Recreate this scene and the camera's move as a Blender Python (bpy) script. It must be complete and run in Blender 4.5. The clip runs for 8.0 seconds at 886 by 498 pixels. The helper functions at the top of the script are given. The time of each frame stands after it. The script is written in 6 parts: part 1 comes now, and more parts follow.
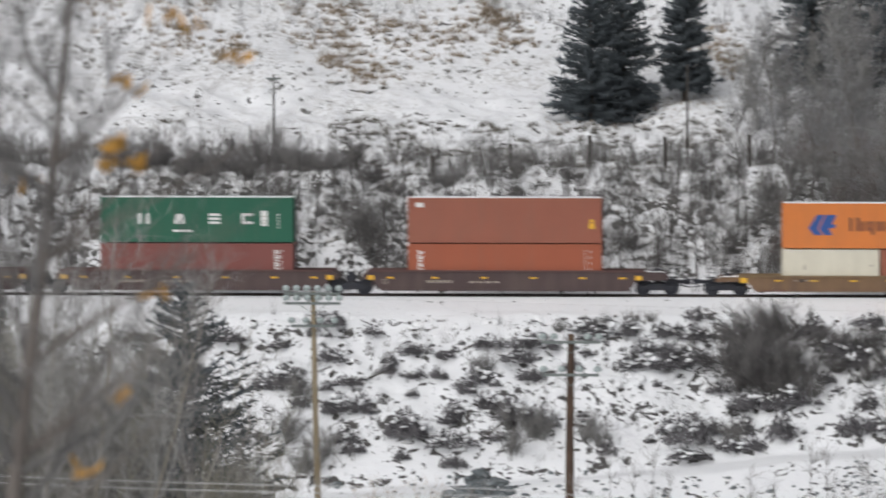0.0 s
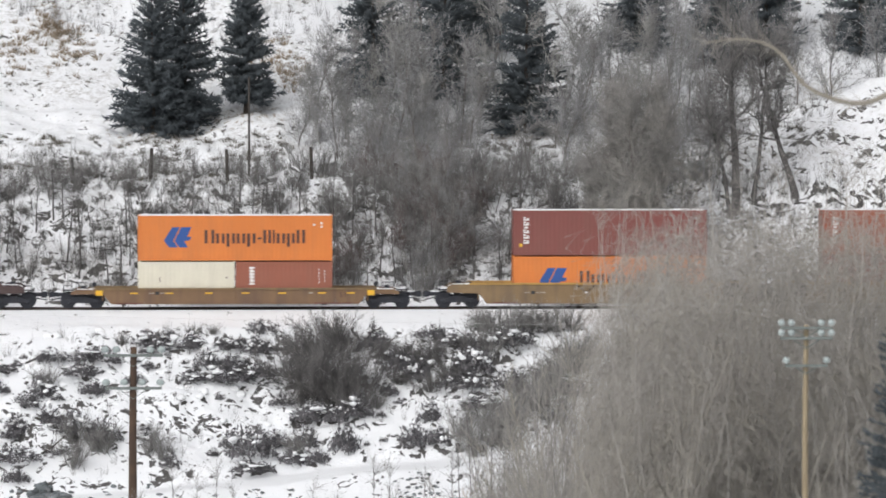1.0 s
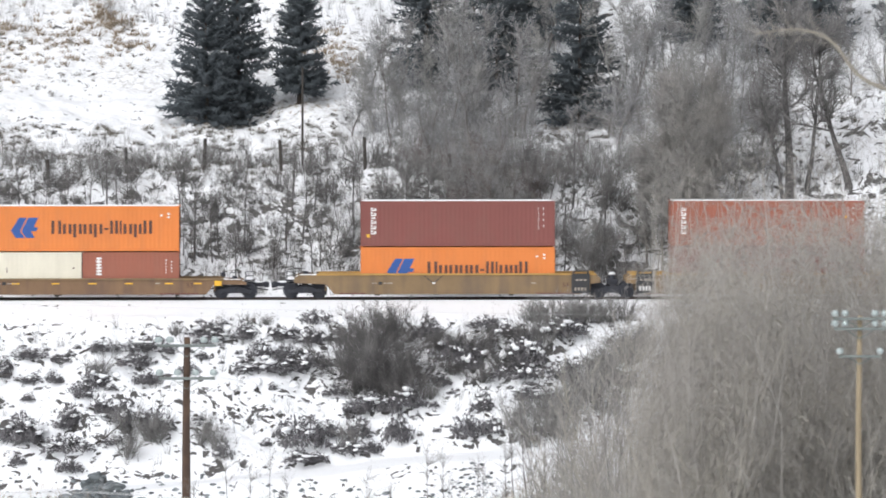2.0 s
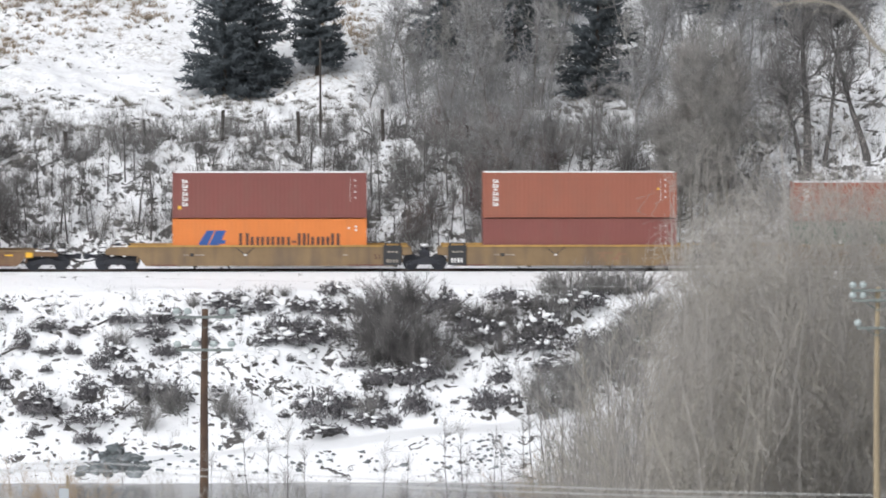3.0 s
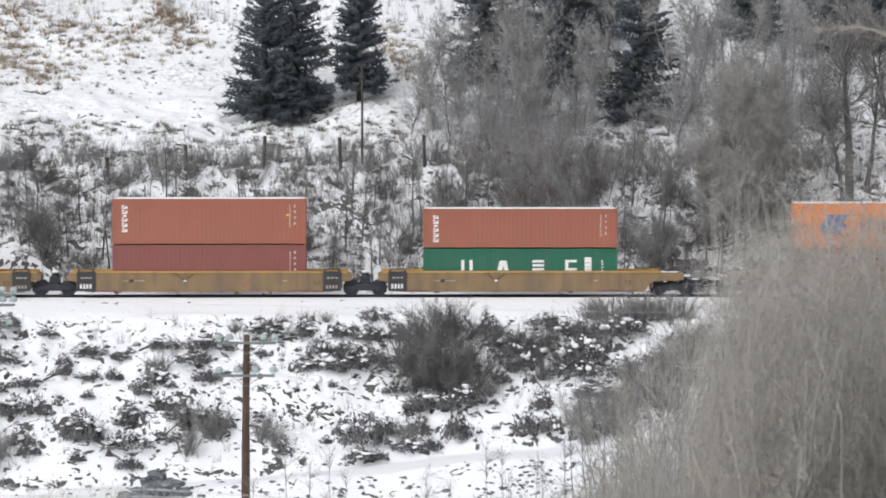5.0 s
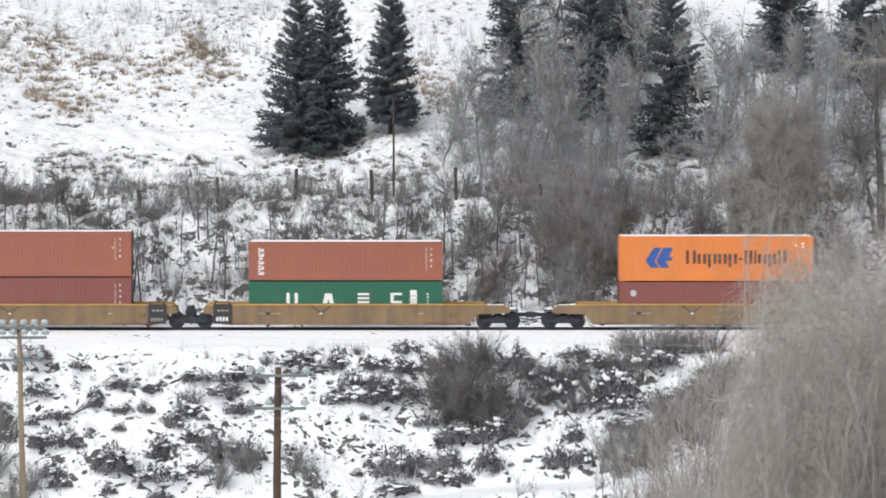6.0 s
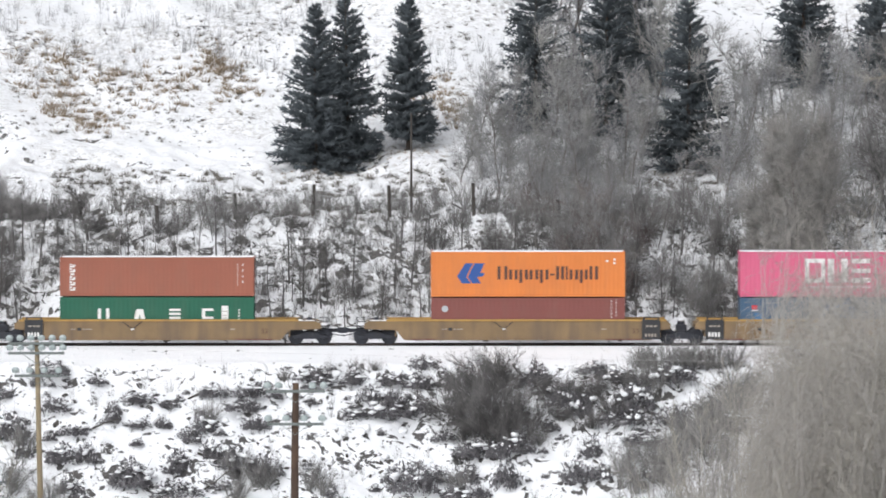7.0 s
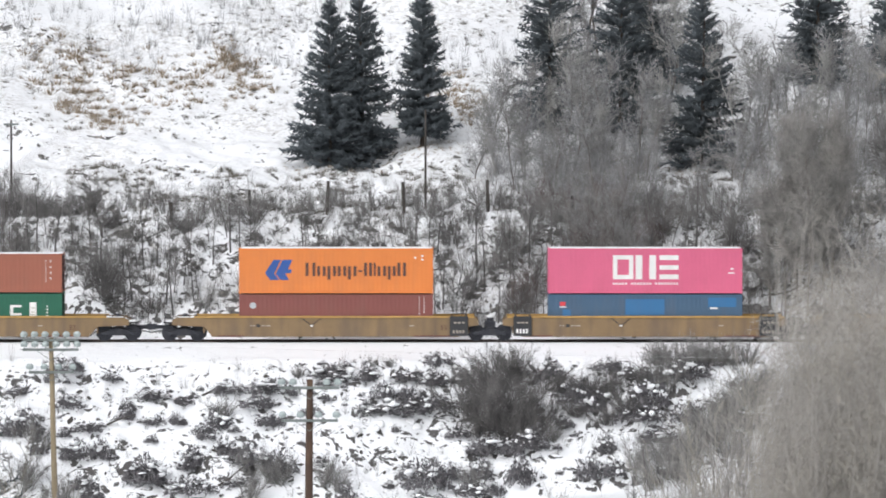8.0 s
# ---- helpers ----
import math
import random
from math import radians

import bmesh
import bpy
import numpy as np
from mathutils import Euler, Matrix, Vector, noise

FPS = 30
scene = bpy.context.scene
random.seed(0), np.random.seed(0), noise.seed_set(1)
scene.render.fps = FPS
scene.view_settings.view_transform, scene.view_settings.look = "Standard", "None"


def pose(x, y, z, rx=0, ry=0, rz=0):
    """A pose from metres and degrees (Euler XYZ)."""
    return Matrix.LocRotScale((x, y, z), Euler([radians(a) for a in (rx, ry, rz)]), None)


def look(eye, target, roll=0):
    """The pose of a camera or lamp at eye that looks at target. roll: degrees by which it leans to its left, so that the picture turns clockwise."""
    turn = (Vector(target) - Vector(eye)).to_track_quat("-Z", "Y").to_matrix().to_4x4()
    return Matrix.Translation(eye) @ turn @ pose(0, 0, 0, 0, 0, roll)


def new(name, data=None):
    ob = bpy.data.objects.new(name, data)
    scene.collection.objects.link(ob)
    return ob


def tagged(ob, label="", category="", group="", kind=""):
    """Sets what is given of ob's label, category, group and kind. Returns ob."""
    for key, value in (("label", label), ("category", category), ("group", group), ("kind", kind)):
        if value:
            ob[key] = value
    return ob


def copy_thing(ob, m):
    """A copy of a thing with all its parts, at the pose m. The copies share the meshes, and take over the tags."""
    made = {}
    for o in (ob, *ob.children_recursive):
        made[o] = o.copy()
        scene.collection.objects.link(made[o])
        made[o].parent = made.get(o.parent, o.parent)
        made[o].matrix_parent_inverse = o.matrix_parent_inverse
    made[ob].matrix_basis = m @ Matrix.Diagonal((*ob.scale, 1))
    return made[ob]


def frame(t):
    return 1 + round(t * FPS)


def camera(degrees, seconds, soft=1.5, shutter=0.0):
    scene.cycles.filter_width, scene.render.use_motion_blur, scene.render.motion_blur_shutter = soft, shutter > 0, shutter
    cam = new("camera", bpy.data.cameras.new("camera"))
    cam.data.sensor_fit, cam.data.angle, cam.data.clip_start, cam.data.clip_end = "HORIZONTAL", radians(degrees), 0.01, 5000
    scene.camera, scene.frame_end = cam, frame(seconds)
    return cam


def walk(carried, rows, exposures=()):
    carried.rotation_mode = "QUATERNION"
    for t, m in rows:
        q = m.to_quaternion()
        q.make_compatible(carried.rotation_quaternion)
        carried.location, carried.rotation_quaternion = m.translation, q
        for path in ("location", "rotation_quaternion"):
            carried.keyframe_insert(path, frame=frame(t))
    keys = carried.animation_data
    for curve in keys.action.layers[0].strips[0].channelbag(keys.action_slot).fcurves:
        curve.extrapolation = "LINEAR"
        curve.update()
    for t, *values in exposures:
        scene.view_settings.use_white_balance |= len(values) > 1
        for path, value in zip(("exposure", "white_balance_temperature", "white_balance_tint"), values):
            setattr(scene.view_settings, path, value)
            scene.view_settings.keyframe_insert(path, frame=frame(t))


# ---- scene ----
# ---- camera: a tripod head on the near hillside, across the river from the line ----
DIST, EYE_Z = 319.0, 18.0          # to the track's centre line; above the rail head
cam = camera(10.0, 8.0, soft=1.7, shutter=0.25)
cam.data.dof.use_dof, cam.data.dof.focus_distance, cam.data.dof.aperture_fstop = True, 322.0, 2.1
PAN = [  # seconds, yaw and pitch in degrees
    (0, 2.9600, -2.7150),
    (0.1, 2.4912, -2.7625),
    (0.2, 1.9360, -2.7561),
    (0.3, 1.2590, -2.7241),
    (0.4, 0.5816, -2.6666),
    (0.5, -0.0740, -2.6120),
    (0.6, -0.5433, -2.5771),
    (0.7, -1.0545, -2.5579),
    (0.8, -1.5400, -2.5611),
    (0.9, -1.8530, -2.5675),
    (1, -1.9960, -2.5720),
    (1.1, -1.9743, -2.5867),
    (1.2, -1.7955, -2.6059),
    (1.3, -1.6742, -2.6218),
    (1.4, -1.5911, -2.6378),
    (1.5, -1.5266, -2.6500),
    (1.7, -1.4826, -2.6666),
    (2.8, -1.1184, -2.8743),
    (3, -1.1890, -3.0021),
    (3.5, -1.3209, -3.1983),
    (4, -1.3995, -3.2469),
    (4.5, -0.9983, -3.0417),
    (5, -0.7170, -2.7088),
    (5.2, -0.6230, -2.5771),
    (6.3, -0.3080, -2.2959),
    (6.5, -0.2780, -2.2588),
    (7, -0.1610, -2.1610),
    (7.5, -0.1020, -2.1121),
    (8, 0.0000, -2.2000),
]
EXPO = [(t, stops, 6420 if t < 1.2 else 6290, 10) for t, stops in ((0, -0.46), (0.5, -0.44), (1.0, -0.13), (1.3, 0.06), (1.5, 0.16), (1.7, 0.16), (3.0, 0.03), (3.5, 0.0), (4.0, -0.07), (4.5, -0.08), (5.0, -0.03), (6.5, 0.08), (8.0, 0.06))]
walk(cam, [(t, pose(0, -DIST, EYE_Z, 90 + pitch, 0, yaw)) for t, yaw, pitch in PAN], EXPO)

# ---- world and sun: bright overcast ----
world = bpy.data.worlds.new("overcast_sky")
scene.world = world
world.use_nodes = True
wn = world.node_tree
sky = wn.nodes.new("ShaderNodeTexSky")
sky.sky_type, sky.sun_disc = "NISHITA", False
sky.sun_elevation, sky.sun_rotation = radians(42), radians(215)
sky.air_density, sky.dust_density, sky.ozone_density = 1.0, 4.0, 1.0
veil = wn.nodes.new("ShaderNodeHueSaturation")
veil.inputs["Saturation"].default_value = 0.10
wn.links.new(sky.outputs[0], veil.inputs["Color"])
wn.links.new(veil.outputs[0], wn.nodes["Background"].inputs["Color"])
wn.nodes["Background"].inputs["Strength"].default_value = 0.15
sun = new("sun", bpy.data.lights.new("sun", "SUN"))
sun.data.energy, sun.data.angle, sun.data.color = 0.8, radians(60), (1.0, 0.985, 0.975)
sun.matrix_world = look((-30, -110, 110), (0, 0, 0))


# ---- small tools ----
def vnoise(x, y, seed=0):
    """Smooth value noise on arrays, -1 to 1."""
    xi, yi = np.floor(x).astype(np.int64), np.floor(y).astype(np.int64)
    fx, fy = x - xi, y - yi
    fx, fy = fx * fx * (3 - 2 * fx), fy * fy * (3 - 2 * fy)

    def h(a, b):
        n = (a * 374761393 + b * 668265263 + seed * 982451653) & 0x7FFFFFFF
        n = ((n ^ (n >> 13)) * 1274126177) & 0x7FFFFFFF
        return ((n ^ (n >> 16)) & 0xFFFF) / 32767.5 - 1
    a, b, c, d = h(xi, yi), h(xi + 1, yi), h(xi, yi + 1), h(xi + 1, yi + 1)
    return (a * (1 - fx) + b * fx) * (1 - fy) + (c * (1 - fx) + d * fx) * fy


def fbm(x, y, seed=0, octaves=4):
    s, a = 0, 1.0
    for i in range(octaves):
        s = s + a * vnoise(x * 2 ** i + 17.3 * i, y * 2 ** i - 9.1 * i, seed + i)
        a *= 0.5
    return s


def mesh_of(name, verts, faces, smooth=False):
    """A mesh from arrays; faces is an (n, k) array of one size of polygon, or a list of such arrays."""
    groups = faces if isinstance(faces, list) else [faces]
    groups = [np.asarray(g, dtype=np.int32) for g in groups if len(g)]
    verts = np.asarray(verts, dtype=np.float32)
    me = bpy.data.meshes.new(name)
    me.vertices.add(len(verts))
    me.vertices.foreach_set("co", verts.ravel())
    loops = np.concatenate([g.ravel() for g in groups])
    starts, at = [], 0
    for g in groups:
        starts.append(at + np.arange(len(g), dtype=np.int32) * g.shape[1])
        at += g.size
    starts = np.concatenate(starts)
    me.loops.add(len(loops))
    me.loops.foreach_set("vertex_index", loops)
    me.polygons.add(len(starts))
    me.polygons.foreach_set("loop_start", starts)
    if smooth:
        me.polygons.foreach_set("use_smooth", np.ones(len(starts), dtype=bool))
    me.update(calc_edges=True)
    me.validate()
    return me


def part(name, bm, material, parent=None, label=""):
    """Links a bmesh, or a finished mesh, as one mesh object under a thing or a part."""
    if isinstance(bm, bmesh.types.BMesh):
        me = bpy.data.meshes.new(name)
        bm.to_mesh(me)
        bm.free()
    else:
        me = bm
    if material is not None and not me.materials:
        me.materials.append(material)
    ob = new(name, me)
    ob.parent = parent
    return tagged(ob, label) if label else ob


def box(bm, x0, x1, y0, y1, z0, z1, bevel=0.0):
    """Adds a box, bevelled if wanted."""
    m = Matrix.LocRotScale(((x0 + x1) / 2, (y0 + y1) / 2, (z0 + z1) / 2), None, (x1 - x0, y1 - y0, z1 - z0))
    made = bmesh.ops.create_cube(bm, size=1.0, matrix=m)
    if bevel:
        edges = list({e for v in made["verts"] for e in v.link_edges})
        bmesh.ops.bevel(bm, geom=edges, offset=bevel, segments=1, affect="EDGES")
    return bm


def tube(bm, p0, p1, r0, r1=None, sides=10):
    """Adds a closed cone or cylinder from p0 to p1."""
    p0, p1 = Vector(p0), Vector(p1)
    turn = (p1 - p0).to_track_quat("Z", "Y").to_matrix().to_4x4()
    m = Matrix.Translation((p0 + p1) / 2) @ turn
    bmesh.ops.create_cone(bm, cap_ends=True, segments=sides, radius1=r0, radius2=r0 if r1 is None else r1,
                          depth=(p1 - p0).length, matrix=m)
    return bm


def prism(bm, outline, y0, y1):
    """Adds a plate with that outline of (x, z) between y0 and y1."""
    a = [bm.verts.new((x, y0, z)) for x, z in outline]
    b = [bm.verts.new((x, y1, z)) for x, z in outline]
    bm.faces.new(a)
    bm.faces.new(b[::-1])
    for i in range(len(a)):
        j = (i + 1) % len(a)
        bm.faces.new((a[j], a[i], b[i], b[j]))
    bmesh.ops.recalc_face_normals(bm, faces=bm.faces[:])
    return bm


# ---- materials ----
def material(name, colour, rough=0.7, metal=0.0, vary=0.25, scale=3.0, fine=40.0, dirt=None, dirt_amount=0.0,
             bump=0.1, bump_dist=0.02, island=0.0, obj=0.0, spec=0.5, streak=False):
    """Paint, wood, bark and the like: a base colour that varies at two scales, dirt in patches and fine relief."""
    m = bpy.data.materials.new(name)
    m.use_nodes = True
    n, ln = m.node_tree.nodes, m.node_tree.links
    b = n["Principled BSDF"]
    b.inputs["Roughness"].default_value, b.inputs["Metallic"].default_value = rough, metal
    b.inputs["Specular IOR Level"].default_value = spec
    co = n.new("ShaderNodeTexCoord").outputs["Object"]

    def tex(s, detail=4.0):
        t = n.new("ShaderNodeTexNoise")
        t.inputs["Scale"].default_value, t.inputs["Detail"].default_value = s, detail
        ln.new(co, t.inputs["Vector"])
        return t.outputs["Fac"]

    def math_node(op, a, c):
        k = n.new("ShaderNodeMath")
        k.operation = op
        for i, v in enumerate((a, c)):
            if isinstance(v, (int, float)):
                k.inputs[i].default_value = v
            else:
                ln.new(v, k.inputs[i])
        return k.outputs[0]
    big, small = tex(scale), tex(fine, 2.0)
    value = math_node("ADD", math_node("MULTIPLY", big, vary * 1.4), math_node("MULTIPLY", small, vary * 0.6))
    value = math_node("ADD", value, 1.0 - vary)
    if island:
        rnd = n.new("ShaderNodeNewGeometry").outputs["Random Per Island"]
        value = math_node("MULTIPLY", value, math_node("ADD", math_node("MULTIPLY", rnd, island * 2), 1.0 - island))
    if obj:
        rnd = n.new("ShaderNodeObjectInfo").outputs["Random"]
        value = math_node("MULTIPLY", value, math_node("ADD", math_node("MULTIPLY", rnd, obj * 2), 1.0 - obj))
    hsv = n.new("ShaderNodeHueSaturation")
    hsv.inputs["Color"].default_value = (*colour, 1)
    ln.new(value, hsv.inputs["Value"])
    out = hsv.outputs[0]
    if dirt is not None:
        ramp = n.new("ShaderNodeValToRGB")
        ramp.color_ramp.elements[0].position, ramp.color_ramp.elements[1].position = 0.48, 0.72
        if streak:   # runs down the sheet
            mp = n.new("ShaderNodeMapping")
            mp.inputs["Scale"].default_value = (3.0, 3.0, 0.35)
            ln.new(co, mp.inputs["Vector"])
            st = n.new("ShaderNodeTexNoise")
            st.inputs["Scale"].default_value, st.inputs["Detail"].default_value = scale, 8.0
            ln.new(mp.outputs[0], st.inputs["Vector"])
            ln.new(math_node("ADD", math_node("MULTIPLY", st.outputs["Fac"], 0.55), math_node("MULTIPLY", tex(scale * 0.7, 8.0), 0.45)), ramp.inputs[0])
        else:
            ln.new(tex(scale * 0.7, 8.0), ramp.inputs[0])
        mix = n.new("ShaderNodeMix")
        mix.data_type = "RGBA"
        ln.new(math_node("MULTIPLY", ramp.outputs[0], dirt_amount), mix.inputs["Factor"])
        ln.new(out, mix.inputs["A"])
        mix.inputs["B"].default_value = (*dirt, 1)
        out = mix.outputs["Result"]
    ln.new(out, b.inputs["Base Color"])
    if bump:
        bp = n.new("ShaderNodeBump")
        bp.inputs["Strength"].default_value, bp.inputs["Distance"].default_value = bump, bump_dist
        ln.new(small, bp.inputs["Height"])
        ln.new(bp.outputs[0], b.inputs["Normal"])
    return m


def paint(name, colour, dirt=(0.16, 0.11, 0.08), amount=0.35, rough=0.55, vary=0.14):
    return material(name, colour, rough, 0.0, vary, 0.6, 9.0, dirt, amount, 0.05, 0.01, streak=True)


ORANGE = paint("orange_paint", (0.66, 0.200, 0.042), amount=0.2)
ORANGE_RED = paint("orange_red_paint", (0.34, 0.090, 0.042), amount=0.25)
DARK_RED = paint("dark_red_paint", (0.205, 0.064, 0.053), amount=0.25)
BROWN_RED = paint("brown_red_paint", (0.295, 0.098, 0.060), amount=0.25)
GREEN = paint("green_paint", (0.012, 0.105, 0.06), amount=0.15)
CREAM = paint("cream_paint", (0.68, 0.64, 0.52), amount=0.15)
PANEL_BLUE = paint("mid_blue_paint", (0.03, 0.14, 0.30), amount=0.15)
PINK = paint("pink_paint", (0.60, 0.115, 0.21), amount=0.1)
SLATE_BLUE = paint("slate_blue_paint", (0.05, 0.10, 0.165), amount=0.2)
BLUE = paint("blue_paint", (0.025, 0.085, 0.29), amount=0.1)
MARK_WHITE = paint("white_marking", (0.75, 0.74, 0.72), amount=0.2)
MARK_FADED = paint("faded_pale_marking", (0.34, 0.30, 0.25), amount=0.5)
MARK_DARK = paint("dark_brown_marking", (0.09, 0.04, 0.03), amount=0.1)
MARK_YELLOW = paint("yellow_marking", (0.75, 0.42, 0.03), amount=0.2)
MARK_RED = paint("red_marking", (0.6, 0.05, 0.06), amount=0.1)
CAR_TAN = paint("weathered_yellow_car_paint", (0.212, 0.142, 0.074), dirt=(0.12, 0.088, 0.066), amount=0.85, rough=0.8, vary=0.3)
CAR_CHORD = paint("yellow_chord_paint", (0.42, 0.25, 0.07), dirt=(0.2, 0.13, 0.07), amount=0.7, rough=0.7, vary=0.3)
CAR_RUST = paint("rust_stained_tan_car_paint", (0.185, 0.112, 0.062), dirt=(0.115, 0.072, 0.055), amount=0.85, rough=0.8, vary=0.3)
SCRAWL = paint("faded_red_scrawl", (0.215, 0.115, 0.072), dirt=(0.2, 0.135, 0.075), amount=0.9, rough=0.8, vary=0.3)
CAR_BROWN = paint("dark_brown_car_paint", (0.070, 0.045, 0.044), dirt=(0.12, 0.09, 0.075), amount=0.5, rough=0.75, vary=0.3)
CAR_BROWN_CHORD = paint("brown_chord_paint", (0.105, 0.055, 0.05), dirt=(0.12, 0.09, 0.075), amount=0.5, rough=0.75)
BLACK_PANEL = paint("black_panel_paint", (0.022, 0.023, 0.026), dirt=(0.08, 0.07, 0.06), amount=0.4)
STEEL_DARK = material("dark_dirty_steel", (0.027, 0.029, 0.038), 0.6, 0.2, 0.4, 3, 30, (0.045, 0.04, 0.038), 0.5)
RAIL_STEEL = material("rail_steel", (0.06, 0.05, 0.045), 0.45, 0.7, 0.3, 2, 30, (0.08, 0.045, 0.03), 0.6)
POLE_BROWN = material("dark_brown_pole_wood", (0.07, 0.043, 0.03), 0.85, 0, 0.45, 1.5, 25, (0.15, 0.09, 0.05), 0.6, 0.4)
POLE_TAN = material("pale_tan_pole_wood", (0.30, 0.24, 0.155), 0.85, 0, 0.3, 1.5, 25, (0.27, 0.21, 0.14), 0.5, 0.4)
ARM_GREY = material("weathered_grey_wood", (0.17, 0.19, 0.18), 0.85, 0, 0.3, 3, 30)
POST_DARK = material("weathered_dark_post_wood", (0.06, 0.052, 0.046), 0.9, 0, 0.4, 3, 30)
WIRE = material("dull_wire", (0.55, 0.55, 0.54), 0.6, 0.1, 0.1, 3, 30, bump=0)
INSULATOR = material("pale_green_insulator", (0.38, 0.43, 0.42), 0.25, 0, 0.12, 4, 30, bump=0)
NEEDLES = material("dark_spruce_needles", (0.092, 0.106, 0.116), 0.85, 0, 0.2, 0.5, 12, island=0.18, bump=0, spec=0.25)
SPRUCE_BARK = material("spruce_bark", (0.07, 0.055, 0.045), 0.9, 0, 0.3, 3, 30)
TWIG_GREY = material("grey_brown_twigs", (0.186, 0.179, 0.174), 0.9, 0, 0.3, 0.7, 15, island=0.4, bump=0, spec=0.2)
TWIG_DARK = material("dark_brown_twigs", (0.142, 0.135, 0.132), 0.9, 0, 0.3, 0.7, 15, island=0.4, bump=0, spec=0.2)
TWIG_TAN = material("tan_grey_twigs", (0.38, 0.354, 0.307), 0.9, 0, 0.2, 0.5, 15, island=0.2, bump=0, spec=0.2)
TWIG_WILLOW = material("pale_willow_twigs", (0.385, 0.363, 0.333), 0.9, 0, 0.2, 0.5, 15, island=0.18, bump=0, spec=0.2)
TWIG_HAZE = material("cool_grey_twigs", (0.325, 0.322, 0.327), 0.9, 0, 0.3, 0.6, 15, island=0.35, bump=0, spec=0.2)
TWIG_PLUME = material("brown_grey_twigs", (0.305, 0.288, 0.272), 0.9, 0, 0.25, 0.6, 15, island=0.3, bump=0, spec=0.2)
TWIG_RUSTY = material("rusty_tan_twigs", (0.38, 0.29, 0.20), 0.9, 0, 0.25, 0.6, 15, island=0.3, bump=0, spec=0.2)
TWIG_ASH = material("ash_grey_twigs", (0.255, 0.247, 0.24), 0.9, 0, 0.3, 0.7, 15, island=0.4, bump=0, spec=0.2)
TWIG_BRAMBLE = material("dark_charcoal_brown_twigs", (0.170, 0.163, 0.170), 0.9, 0, 0.3, 0.7, 15, island=0.3, bump=0, spec=0.2)
RUST = material("rusty_red_steel", (0.13, 0.045, 0.032), 0.8, 0, 0.4, 2, 20, (0.08, 0.05, 0.04), 0.5)
BARK_GREY = material("grey_bark", (0.16, 0.14, 0.125), 0.9, 0, 0.3, 2, 25, bump=0.4)
BARK_PALE = material("pale_tan_bark", (0.27, 0.242, 0.20), 0.85, 0, 0.3, 2, 25, bump=0.4)
BARK_SMOKE = material("dark_grey_bark", (0.105, 0.098, 0.095), 0.9, 0, 0.3, 2, 25, bump=0.4)
TWIG_PLUM = material("plum_brown_twigs", (0.165, 0.132, 0.125), 0.9, 0, 0.25, 0.6, 15, island=0.3, bump=0, spec=0.2)
BARK_ASPEN = material("pale_grey_bark", (0.34, 0.335, 0.32), 0.85, 0, 0.3, 2, 25, bump=0.3)
TWIG_ASPEN = material("pale_grey_twigs", (0.33, 0.322, 0.31), 0.9, 0, 0.25, 0.6, 15, island=0.25, bump=0, spec=0.2)
TWIG_OLIVE = material("olive_grey_twigs", (0.225, 0.212, 0.168), 0.9, 0, 0.25, 0.6, 15, island=0.3, bump=0, spec=0.2)
BARK_DARK = material("dark_bark", (0.07, 0.062, 0.055), 0.9, 0, 0.3, 2, 25, bump=0.4)
LEAF_ORANGE = material("orange_autumn_leaves", (0.62, 0.33, 0.065), 0.7, 0, 0.3, 4, 20, island=0.3, bump=0)
GRASS_DRY = material("dry_golden_grass", (0.305, 0.243, 0.18), 0.9, 0, 0.3, 0.4, 10, island=0.3, bump=0, spec=0.2)
SAGE = material("grey_sagebrush", (0.15, 0.135, 0.115), 0.9, 0, 0.3, 0.4, 10, island=0.4, bump=0, spec=0.2)
ROCK = material("dark_grey_rock", (0.125, 0.14, 0.146), 0.85, 0, 0.4, 1.2, 14, (0.75, 0.76, 0.78), 0.3, 0.5, 0.05, obj=0.5)
CLOD = material("dark_shade_clod", (0.07, 0.064, 0.06), 0.95, 0, 0.4, 1.5, 14, (0.13, 0.11, 0.09), 0.5, 0.5, 0.05, island=0.4)
SIGN_WHITE = material("pale_sign_face", (0.42, 0.45, 0.47), 0.5, 0, 0.1, 3, 30)


